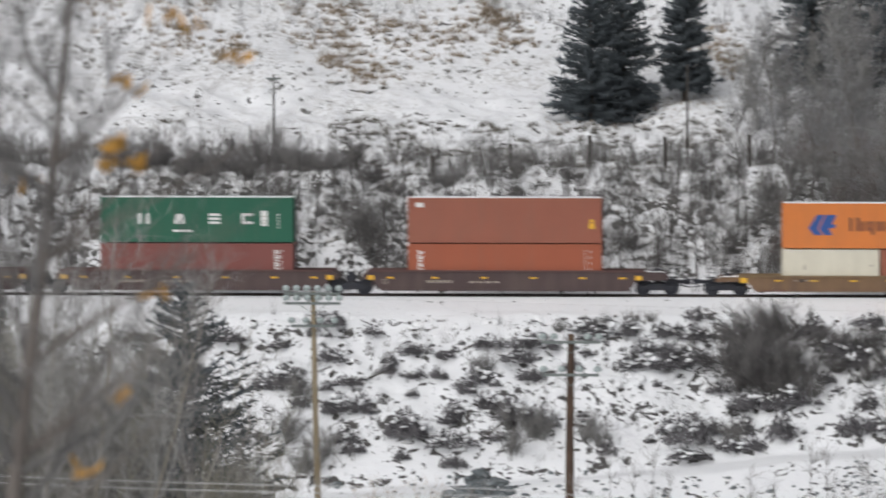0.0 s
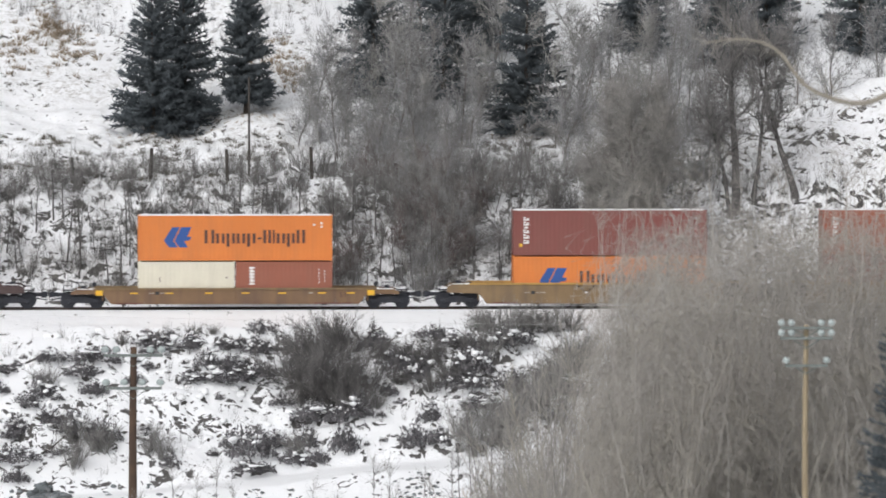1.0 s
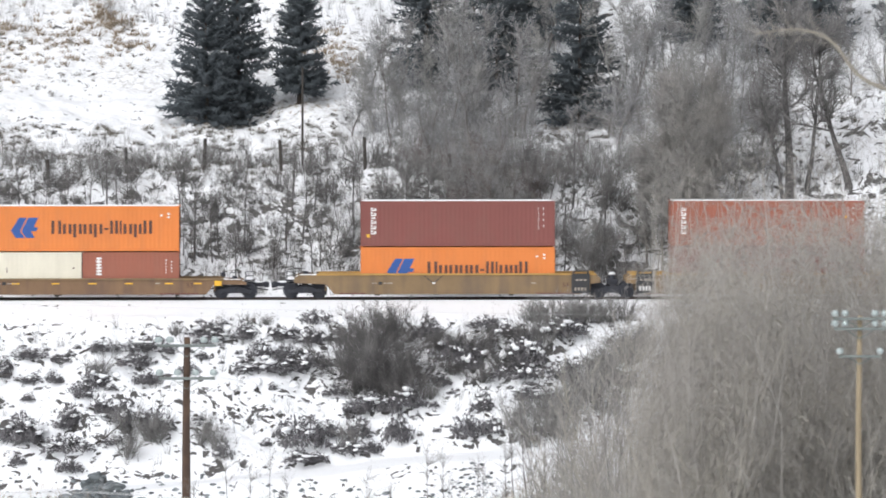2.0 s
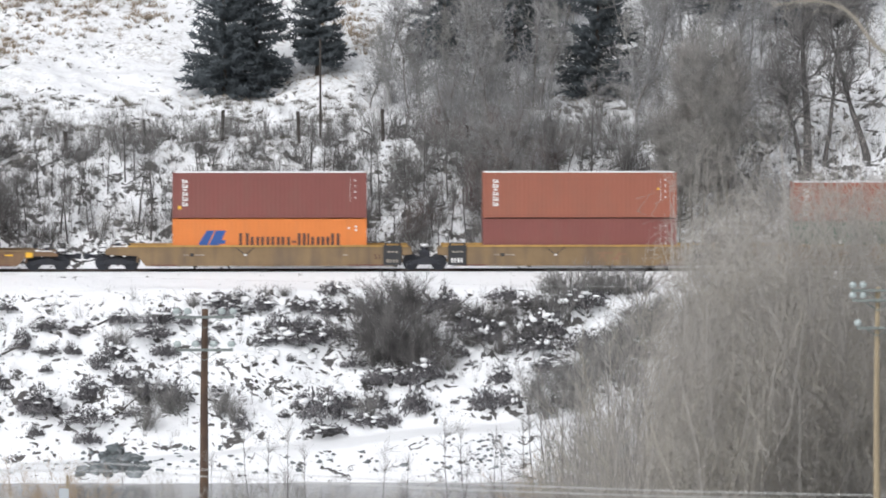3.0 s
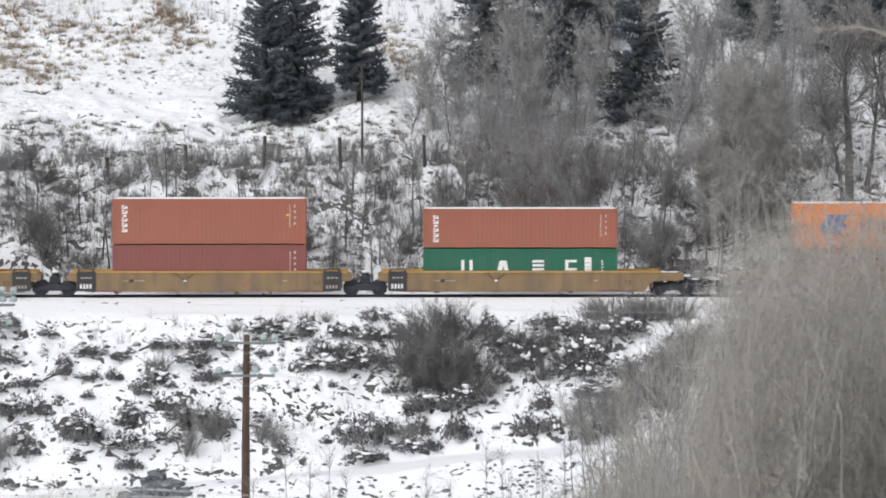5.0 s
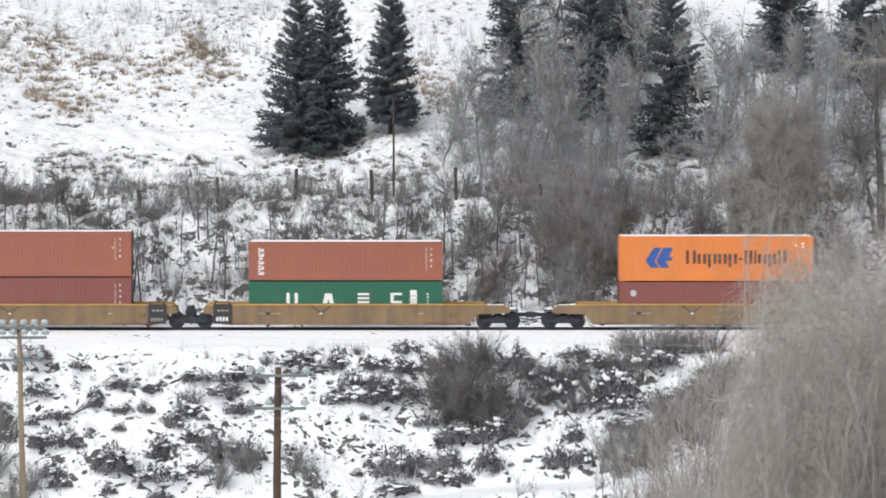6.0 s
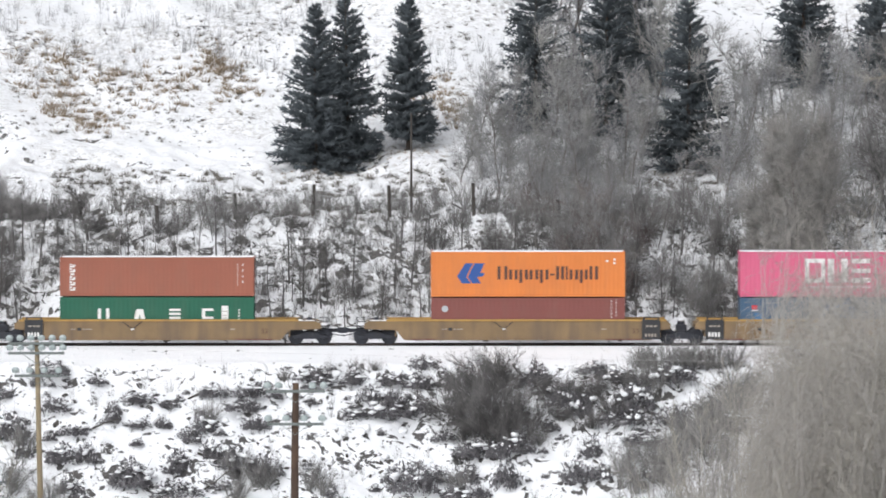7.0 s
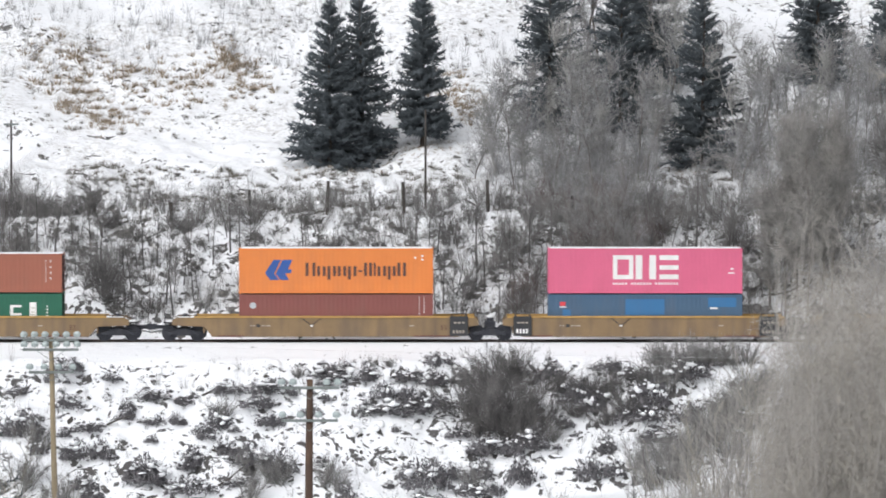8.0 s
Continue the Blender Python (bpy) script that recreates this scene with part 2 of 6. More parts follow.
def snow_material():
    """Snow over rough ground: dark soil and litter show through in patches, more where it is steep."""
    m = bpy.data.materials.new("snow_over_rough_ground")
    m.use_nodes = True
    n, ln = m.node_tree.nodes, m.node_tree.links
    b = n["Principled BSDF"]
    b.inputs["Roughness"].default_value = 0.85
    b.inputs["Specular IOR Level"].default_value = 0.2
    geo = n.new("ShaderNodeNewGeometry")

    def tex(s, detail=6.0, rough=0.6):
        t = n.new("ShaderNodeTexNoise")
        t.inputs["Scale"].default_value, t.inputs["Detail"].default_value, t.inputs["Roughness"].default_value = s, detail, rough
        ln.new(geo.outputs["Position"], t.inputs["Vector"])
        return t.outputs["Fac"]

    def calc(op, a, c):
        k = n.new("ShaderNodeMath")
        k.operation = op
        for i, v in enumerate((a, c)):
            if isinstance(v, (int, float)):
                k.inputs[i].default_value = v
            else:
                ln.new(v, k.inputs[i])
        return k.outputs[0]

    def ramp(v, lo, hi):
        r = n.new("ShaderNodeMapRange")
        r.inputs["From Min"].default_value, r.inputs["From Max"].default_value = lo, hi
        ln.new(v, r.inputs["Value"])
        return r.outputs[0]
    sep = n.new("ShaderNodeSeparateXYZ")
    ln.new(geo.outputs["Normal"], sep.inputs[0])
    steep = ramp(sep.outputs["Z"], 0.96, 0.70)                       # 0 flat, 1 steep
    warp = n.new("ShaderNodeTexNoise")
    warp.inputs["Scale"].default_value, warp.inputs["Detail"].default_value = 0.95, 6.0
    warp.inputs["Roughness"].default_value, warp.inputs["Distortion"].default_value = 0.6, 1.4
    ln.new(geo.outputs["Position"], warp.inputs["Vector"])
    patches = calc("ADD", calc("MULTIPLY", warp.outputs["Fac"], 0.7), calc("MULTIPLY", tex(2.4, 4.0, 0.6), 0.3))
    level_ = calc("MULTIPLY", ramp(sep.outputs["Z"], 0.972, 0.994), -0.05)
    bare = ramp(calc("ADD", calc("ADD", patches, level_), calc("MULTIPLY", steep, 0.118)), 0.617, 0.637)
    tint = n.new("ShaderNodeMix")
    tint.data_type = "RGBA"
    tint.inputs["A"].default_value, tint.inputs["B"].default_value = (0.785, 0.795, 0.815, 1), (0.85, 0.85, 0.86, 1)
    ln.new(tex(1.1), tint.inputs["Factor"])
    soil = n.new("ShaderNodeMix")
    soil.data_type = "RGBA"
    soil.inputs["A"].default_value, soil.inputs["B"].default_value = (0.045, 0.043, 0.043, 1), (0.13, 0.123, 0.118, 1)
    ln.new(tex(4.0), soil.inputs["Factor"])
    mix = n.new("ShaderNodeMix")
    mix.data_type = "RGBA"
    ln.new(bare, mix.inputs["Factor"])
    ln.new(tint.outputs["Result"], mix.inputs["A"])
    ln.new(soil.outputs["Result"], mix.inputs["B"])
    # dead grass that shows faintly through thin snow, in broad drifts, and a grey veil for the cutting's shade
    place = n.new("ShaderNodeSeparateXYZ")
    ln.new(geo.outputs["Position"], place.inputs[0])
    thin = calc("MULTIPLY", ramp(tex(0.13, 4.0), 0.40, 0.60), ramp(tex(2.2, 6.0, 0.78), 0.46, 0.66))
    # stronger behind the track: the cutting's shade, put into the snow's colour
    thin = calc("MULTIPLY", thin, calc("ADD", calc("MULTIPLY", ramp(place.outputs["Y"], 4.0, 8.0), 0.6), calc("ADD", calc("MULTIPLY", ramp(place.outputs["Y"], 24.0, 36.0), 0.2), 0.1)))
    veil_ = n.new("ShaderNodeMix")
    veil_.data_type = "RGBA"
    ln.new(thin, veil_.inputs["Factor"])
    ln.new(mix.outputs["Result"], veil_.inputs["A"])
    veil_.inputs["B"].default_value = (0.36, 0.34, 0.31, 1)
    ln.new(veil_.outputs["Result"], b.inputs["Base Color"])
    bp = n.new("ShaderNodeBump")
    bp.inputs["Strength"].default_value, bp.inputs["Distance"].default_value = 0.6, 0.15
    ln.new(tex(2.0), bp.inputs["Height"])
    ln.new(bp.outputs[0], b.inputs["Normal"])
    return m


SNOW = snow_material()
SNOW_CLEAN = material("clean_snow", (0.84, 0.845, 0.855), 0.85, 0, 0.06, 1.0, 8, bump=0.3, bump_dist=0.03, spec=0.2)


def water_material():
    m = bpy.data.materials.new("grey_river_water")
    m.use_nodes = True
    n, ln = m.node_tree.nodes, m.node_tree.links
    b = n["Principled BSDF"]
    b.inputs["Base Color"].default_value = (0.066, 0.065, 0.063, 1)
    b.inputs["Specular IOR Level"].default_value = 0.2
    b.inputs["Roughness"].default_value = 0.12
    co = n.new("ShaderNodeTexCoord").outputs["Object"]
    t = n.new("ShaderNodeTexNoise")
    t.inputs["Scale"].default_value, t.inputs["Detail"].default_value = 2.2, 5
    ln.new(co, t.inputs["Vector"])
    bp = n.new("ShaderNodeBump")
    bp.inputs["Strength"].default_value, bp.inputs["Distance"].default_value = 0.35, 0.08
    ln.new(t.outputs["Fac"], bp.inputs["Height"])
    ln.new(bp.outputs[0], b.inputs["Normal"])
    return m


WATER = water_material()

# ---- the lie of the land: y across the valley (0 is the track), z above the rail head ----
PROFILE = [(-340, 16.7), (-310, 15.9), (-280, 12.4), (-240, 8.3), (-200, 3.6), (-160, -1.4), (-120, -5.8), (-90, -8.4),
           (-70, -9.4), (-46, -10.7), (-41, -12.4), (-31, -12.4), (-26.6, -10.88), (-21, -10.4), (-6, -1.05), (-2.7, -0.36),
           (-1.6, -0.1), (1.6, -0.1), (3.2, -0.3), (4.6, -0.25), (13.9, 7.05), (17, 7.7), (30, 10.25), (36, 12.2), (75, 27.2),
           (160, 62), (420, 150), (1600, 330)]
PY, PZ = np.array([p[0] for p in PROFILE], float), np.array([p[1] for p in PROFILE], float)


def ground(x, y):
    """Height of the land on arrays or numbers."""
    x, y = np.asarray(x, float), np.asarray(y, float)
    wob = 1.2 * vnoise(x * 0.06, y * 0 + 3, 5) * np.clip((y - 8) / 10, 0, 1)
    z = np.interp(y + wob, PY, PZ)
    # the graded bench that climbs to the right above the river
    level = -9.75 + 0.075 * np.clip(x + 9, -40, 60)
    level = np.minimum(level, -5.6)
    back = np.interp(level, [-10.4, -1.05], [-21, -6])
    on = np.where(y >= back - 4.2, 1.0, 0.0) * np.clip((back + 0.9 - y) / 0.9, 0, 1)
    z = z * (1 - on) + np.minimum(level, z + 3.2) * on
    toe = np.clip((y + 26.6) / 0.8, 0, 1) * np.clip((back - 4.2 - y) / 0.5, 0, 1)
    run = np.clip((y + 26.6) / np.maximum(back - 4.2 + 26.6, 0.5), 0, 1)
    z = np.where(toe > 0, -10.95 + (level + 10.95) * run, z)
    # a knoll on the far side
    z = z + 6.2 * np.exp(-((x - 52) / 20.0) ** 2 - ((y - 23) / 7.0) ** 2)
    # a gully beside it
    z = z - 1.5 * np.exp(-((x - 22 - 0.3 * (y - 10)) / 2.2) ** 2) * np.clip((y - 4) / 4, 0, 1) * np.clip((40 - y) / 10, 0, 1)
    rough = np.clip((np.abs(y) - 4.5) / 3.0, 0, 1) * np.interp(y, [-30, -19, -15], [0.25, 0.4, 1])
    z = z + rough * (0.55 * fbm(x * 0.16, y * 0.16, 11, 3) + 0.24 * fbm(x * 0.9, y * 0.9, 23, 3) * (1 - 0.75 * on) * np.clip((44 - y) / 10, 0.4, 1))
    return z


def station(u, y):
    """The point of the ground at depth y that lies behind or before station u of the track, as seen from the camera's hill."""
    x = u * (DIST + y) / DIST
    return x, y, float(ground(x, y))


def sight(u, v, y):
    """The point at depth y in line with height v over station u of the track."""
    k = (DIST + y) / DIST
    return u * k, y, EYE_Z + (v - EYE_Z) * k


def meet(u, v, y0=-24.5, y1=160.0):
    """The first ground, going away from the camera from depth y0, in line with height v over station u of the track."""
    y = np.arange(y0, y1, 0.1)
    k = (DIST + y) / DIST
    x, z = u * k, EYE_Z + (v - EYE_Z) * k
    g = ground(x, y)
    hit = np.nonzero(g >= z)[0]
    i = int(hit[0]) if len(hit) else len(y) - 1
    return float(x[i]), float(y[i]), float(g[i])


def land():
    def grow(start, stop, step, rate):
        out, v = [], start
        while abs(v - start) < abs(stop - start):
            v += step
            step *= rate
            out.append(v)
        return out
    fine_x = list(np.arange(-48, 60, 0.33))
    xs = sorted(grow(-48, -2200, -0.8, 1.16)) + fine_x + grow(fine_x[-1], 2200, 0.8, 1.16)
    ys = list(np.arange(-345, -48, 4.0)) + list(np.arange(-48, -27, 1.0)) + list(np.arange(-27, 36, 0.30)) + list(np.arange(36, 60, 0.7))
    ys += grow(ys[-1], 1600, 0.6, 1.06)
    gx, gy = np.meshgrid(np.array(xs), np.array(ys))
    gz = ground(gx, gy)
    nx, ny = len(xs), len(ys)
    i = (np.arange(ny - 1)[:, None] * nx + np.arange(nx - 1)[None, :]).ravel()
    faces = np.stack([i, i + 1, i + nx + 1, i + nx], 1)
    me = mesh_of("ground", np.stack([gx.ravel(), gy.ravel(), gz.ravel()], 1), faces, smooth=True)
    ob = part("ground", me, SNOW)
    tagged(ob, "snow-covered valley side with dark soil showing through in patches", "ground", kind="structure")


land()


def river():
    xs, ys = np.array([-900, -200, 200, 900.0]), np.array([-49.0, -36, -25.5])
    gx, gy = np.meshgrid(xs, ys)
    i = (np.arange(2)[:, None] * 4 + np.arange(3)[None, :]).ravel()
    me = mesh_of("water", np.stack([gx.ravel(), gy.ravel(), gx.ravel() * 0 - 10.9], 1), np.stack([i, i + 1, i + 5, i + 4], 1))
    tagged(part("water", me, WATER), "grey rippled river below the snowy bank", "river", kind="structure")


river()


def rails():
    """Two rails of real section on a snow-covered bed."""
    sec = [(-0.07, -0.17), (0.07, -0.17), (0.07, -0.15), (0.012, -0.13), (0.012, -0.045), (0.037, -0.03), (0.037, 0), (-0.037, 0),
           (-0.037, -0.03), (-0.012, -0.045), (-0.012, -0.13), (-0.07, -0.15)]
    for y0 in (-0.755, 0.755):
        k = len(sec)
        v = [(x, y0 + a, b) for x in (-700.0, 700.0) for a, b in sec]
        f = [[i, (i + 1) % k, k + (i + 1) % k, k + i] for i in range(k)]
        ob = part("rail", mesh_of("rail", v, np.array(f)), RAIL_STEEL)
        tagged(ob, "worn steel rail on a snow-covered track bed", "rail", "rails of the track", "structure")


rails()


# ---- twigs, shrubs and trees ----
def stems_mesh(name, segs, sides=3):
    """A mesh of tapered stems. segs: arrays p0 (n,3), p1 (n,3), r0 (n), r1 (n); a stem with r1 = 0 ends in a point."""
    p0, p1, r0, r1 = segs
    d = p1 - p0
    d = d / np.maximum(np.linalg.norm(d, axis=1, keepdims=True), 1e-9)
    ref = np.where(np.abs(d[:, 2:3]) < 0.9, np.array([[0, 0, 1.0]]), np.array([[1.0, 0, 0]]))
    a = np.cross(d, ref)
    a /= np.maximum(np.linalg.norm(a, axis=1, keepdims=True), 1e-9)
    b = np.cross(d, a)
    ring = [(math.cos(2 * math.pi * k / sides), math.sin(2 * math.pi * k / sides)) for k in range(sides)]
    lo = np.stack([p0 + (a * c + b * s) * r0[:, None] for c, s in ring], 1)
    point = r1 <= 1e-6
    verts, quads, tris, at = [], np.zeros((0, 4), int), np.zeros((0, 3), int), 0
    if point.any():
        m = int(point.sum())
        verts.append(np.concatenate([lo[point], p1[point][:, None, :]], 1).reshape(-1, 3))
        base = np.arange(m) * (sides + 1)
        tris = np.concatenate([np.stack([base + k, base + (k + 1) % sides, base + sides], 1) for k in range(sides)])
        at = m * (sides + 1)
    if (~point).any():
        q = ~point
        m = int(q.sum())
        hi = np.stack([p1[q] + (a[q] * c + b[q] * s) * r1[q][:, None] for c, s in ring], 1)
        verts.append(np.concatenate([lo[q], hi], 1).reshape(-1, 3))
        base = at + np.arange(m) * 2 * sides
        quads = np.concatenate([np.stack([base + k, base + (k + 1) % sides, base + sides + (k + 1) % sides, base + sides + k], 1)
                                for k in range(sides)])
    return mesh_of(name, np.concatenate(verts), [tris, quads], smooth=True)


def chain_mesh(name, segs, sides=7):
    """One continuous tapered stem from joined pieces of a single path."""
    p0, p1, r0, r1 = segs
    pts, rad = np.concatenate([p0, p1[-1:]]), np.concatenate([r0, r1[-1:]])
    d = np.gradient(pts, axis=0)
    d /= np.maximum(np.linalg.norm(d, axis=1, keepdims=True), 1e-9)
    ref = np.where(np.abs(d[:, 2:3]) < 0.95, np.array([[0, 0, 1.0]]), np.array([[0, 1.0, 0]]))
    a = np.cross(d, ref)
    a /= np.maximum(np.linalg.norm(a, axis=1, keepdims=True), 1e-9)
    for i in range(1, len(a)):
        if a[i] @ a[i - 1] < 0:
            a[i] = -a[i]
    b = np.cross(d, a)
    t = np.arange(sides) * 2 * math.pi / sides
    v = pts[:, None, :] + (a[:, None, :] * np.cos(t)[None, :, None] + b[:, None, :] * np.sin(t)[None, :, None]) * rad[:, None, None]
    n = len(pts)
    i, k = np.meshgrid(np.arange(n - 1), np.arange(sides), indexing="ij")
    q = np.stack([i * sides + k, i * sides + (k + 1) % sides, (i + 1) * sides + (k + 1) % sides, (i + 1) * sides + k], -1).reshape(-1, 4)
    return mesh_of(name, v.reshape(-1, 3), q, smooth=True)


def unit(v):
    return v / np.maximum(np.linalg.norm(v, axis=-1, keepdims=True), 1e-9)


def side_shoots(rng, segs, per, length, angle, radius, up=0.3, droop=0.0, lo=0.15):
    """Shoots that leave given stems: arrays again."""
    p0, p1, r0, r1 = segs
    n = len(p0)
    idx = np.repeat(np.arange(n), per)
    t = rng.uniform(lo, 1.0, len(idx))
    start = p0[idx] + (p1[idx] - p0[idx]) * t[:, None]
    d = unit(p1[idx] - p0[idx])
    rnd = unit(rng.normal(size=(len(idx), 3)))
    side = unit(np.cross(d, rnd))
    ang = radians(angle) * rng.uniform(0.6, 1.3, len(idx))
    way = unit(d * np.cos(ang)[:, None] + side * np.sin(ang)[:, None] + np.array([0, 0, up - droop])[None, :] * rng.uniform(0.3, 1, len(idx))[:, None])
    ln = length * rng.uniform(0.45, 1.2, len(idx))
    return start, start + way * ln[:, None], np.full(len(idx), radius) * rng.uniform(0.7, 1.2, len(idx)), np.zeros(len(idx))


def bend(rng, p0, way, length, r0, r1, k=4, wander=0.25, up=0.15):
    """Wandering stems as k joined pieces each: arrays in and out."""
    n = len(p0)
    out, p, d = [], p0.copy(), unit(way)
    for i in range(k):
        d = unit(d + rng.normal(size=(n, 3)) * wander + np.array([0, 0, up]))
        q = p + d * (length / k)[:, None]
        ra, rb = r0 + (r1 - r0) * i / k, r0 + (r1 - r0) * (i + 1) / k
        out.append((p, q, ra, rb))
        p = q
    return tuple(np.concatenate([o[j] for o in out]) for j in range(4))


def join(*many):
    return tuple(np.concatenate([m[j] for m in many]) for j in range(4))


def split(segs, ids, groups):
    """Shares stems out among a few branches by the stem that they grew from."""
    return [tuple(s[ids % groups == g] for s in segs) for g in range(groups)]


def shrub_segs(seed, height=2.0, spread=0.6, stems=14, per=6, per2=3, r=0.02, wander=0.2, foot=0.25, twig=0.35, groups=4, up=0.12, angle=38):
    """A many-stemmed bare shrub, as a few branches."""
    rng = np.random.default_rng(seed)
    a = rng.uniform(0, 2 * math.pi, stems)
    lean = spread * np.sqrt(rng.uniform(0, 1, stems))
    way = np.stack([np.cos(a) * lean, np.sin(a) * lean, np.ones(stems)], 1)
    base = np.stack([np.cos(a), np.sin(a), np.zeros(stems)], 1) * (foot * rng.uniform(0, 1, stems))[:, None]
    base[:, 2] = -0.15
    ln = height * rng.uniform(0.5, 1.08, stems)
    main = bend(rng, base, way, ln, np.full(stems, r), np.full(stems, r * 0.35), 4, wander, up)
    mid = side_shoots(rng, main, per, height * twig, angle, r * 0.42, 0.25)
    fine = side_shoots(rng, mid, per2, height * twig * 0.5, angle + 2, r * 0.28, 0.2)
    ids = np.arange(len(main[0])) % stems
    ids2 = np.repeat(ids, per)
    return split(join(main, mid, fine), np.concatenate([ids, ids2, np.repeat(ids2, per2)]), groups)


def branches(sets, mt, name="branch"):
    return [(name, stems_mesh(name, g), mt[i % len(mt)] if isinstance(mt, tuple) else mt) for i, g in enumerate(sets)]


def bare_tree_segs(seed, height=9.0, r=0.13, limbs=16, spread=0.5, per=5, per2=4, fork=0.3, lean=(0, 0), twig_r=0.012, wander=0.1, groups=5, rise=(0.5, 1.4)):
    """A bare deciduous tree: its trunk, and its limbs with fine twigs in a few sets."""
    rng = np.random.default_rng(seed)
    trunk = bend(rng, np.array([[0, 0, -0.3]]), np.array([[lean[0], lean[1], 1.0]]), np.array([height]), np.array([r]), np.array([r * 0.12]), 9, wander, 0.1)
    tp0, tp1 = trunk[0], trunk[1]
    k = rng.uniform(fork, 0.97, limbs)
    seg = np.minimum((k * 9).astype(int), 8)
    start = tp0[seg] + (tp1[seg] - tp0[seg]) * (k * 9 - seg)[:, None]
    a = rng.uniform(0, 2 * math.pi, limbs) + np.arange(limbs) * 2.4
    way = np.stack([np.cos(a), np.sin(a), rng.uniform(rise[0], rise[1], limbs)], 1)
    ln = height * spread * (1.1 - 0.75 * k) * rng.uniform(0.7, 1.25, limbs)
    rr = r * (1.05 - 0.8 * k) * 0.5
    limb = bend(rng, start, way, ln, rr, rr * 0.25, 5, 0.22, 0.1)
    sub = side_shoots(rng, limb, per, height * 0.13, 45, max(r * 0.13, twig_r), 0.2)
    fine = side_shoots(rng, sub, per2, height * 0.06, 42, twig_r, 0.15)
    ids = np.arange(len(limb[0])) % limbs
    ids2 = np.repeat(ids, per)
    return trunk, split(join(limb, sub, fine), np.concatenate([ids, ids2, np.repeat(ids2, per2)]), groups)


def spruce_segs(seed, height=11.5, radius=2.6, whorls=30, skirt=0.03, fine=1.0):
    """A spruce: its trunk, and whorls of long boughs that carry many short drooping sprays."""
    rng = np.random.default_rng(seed)
    trunk = bend(rng, np.array([[0, 0, -0.3]]), np.array([[0, 0, 1.0]]), np.array([height]), np.array([height * 0.016]), np.array([0.015]), 6, 0.01, 0.2)
    level = skirt + (0.985 - skirt) * (np.arange(whorls) / whorls) ** 0.93
    count = np.maximum(4, np.round(10.5 - 5.5 * level)).astype(int)
    k = np.clip(np.repeat(level, count) + rng.normal(size=count.sum()) * 0.009, skirt, 0.985)
    reach = np.repeat(rng.uniform(0.82, 1.1, whorls), count)
    n = len(k)
    a = rng.uniform(0, 2 * math.pi, n) + np.arange(n) * 2.4
    shape = reach * (1 + 0.2 * vnoise(a * 1.4 + 40 * seed, k * 7, seed))
    ln = radius * 1.02 * np.minimum((1 - k) ** 0.78, 0.84) * shape * rng.uniform(0.72, 1.08, n) + 0.16
    way = np.stack([np.cos(a), np.sin(a), 0.62 * k - 0.27 + rng.normal(size=n) * 0.07], 1)
    base = np.stack([np.zeros(n), np.zeros(n), height * k], 1)
    spine = bend(rng, base, way, ln, np.full(n, 0.035), np.full(n, 0.008), 4, 0.04, 0.07)
    small = np.tile(0.42 + 0.58 * (1 - k), 4)
    sprays = 13
    spray = side_shoots(rng, spine, sprays, 0.5 * fine, 52, 0.058 * fine, 0.0, 0.25, 0.0)
    mid = np.repeat(small, sprays)[:, None]
    spray = (spray[0], spray[0] + (spray[1] - spray[0]) * mid, spray[2] * mid[:, 0], spray[3])
    tips = side_shoots(rng, tuple(v[-n:] for v in spine), 4, 0.5 * fine, 22, 0.05 * fine, 0.12, 0, 0.5)
    tm = np.repeat(0.42 + 0.58 * (1 - k), 4)[:, None]
    tips = (tips[0], tips[0] + (tips[1] - tips[0]) * tm, tips[2] * tm[:, 0], tips[3])
    top = np.array([[0, 0, height * 0.9]])
    leader = (top, top + np.array([[0, 0, height * 0.115]]), np.array([0.09]), np.array([0.0]))
    tier = np.minimum((k * 6).astype(int), 5)
    t4 = np.tile(tier, 4)
    ids = np.concatenate([t4, np.repeat(t4, sprays), np.repeat(tier, 4), [5]])
    return trunk, split(join(spine, spray, tips, leader), ids, 6)


def plant(name, pieces, where, label, category, group="", turn=0.0, size=1.0):
    """An Empty at the foot with the given (name, mesh, material) parts."""
    root = new(name)
    for pn, me, mt in pieces:
        ob = part(pn, me, mt, root)
        if pn in ("branch", "limb", "bough_tier", "spray", "snow_clump"):
            ob["kind"] = "stuff"
    root.matrix_basis = pose(*where, 0, 0, turn) @ Matrix.Scale(size, 4)
    return tagged(root, label, category, group)


def at_pose(where, turn, size, tall=1.0):
    return pose(*where, 0, 0, turn) @ Matrix.Diagonal((size, size, size * tall, 1))


def again(ob, where, turn=0.0, size=1.0, tall=1.0, label=""):
    ob.scale = (1, 1, 1)
    c = copy_thing(ob, at_pose(where, turn, size, tall))
    if label:
        c["label"] = label
    return c


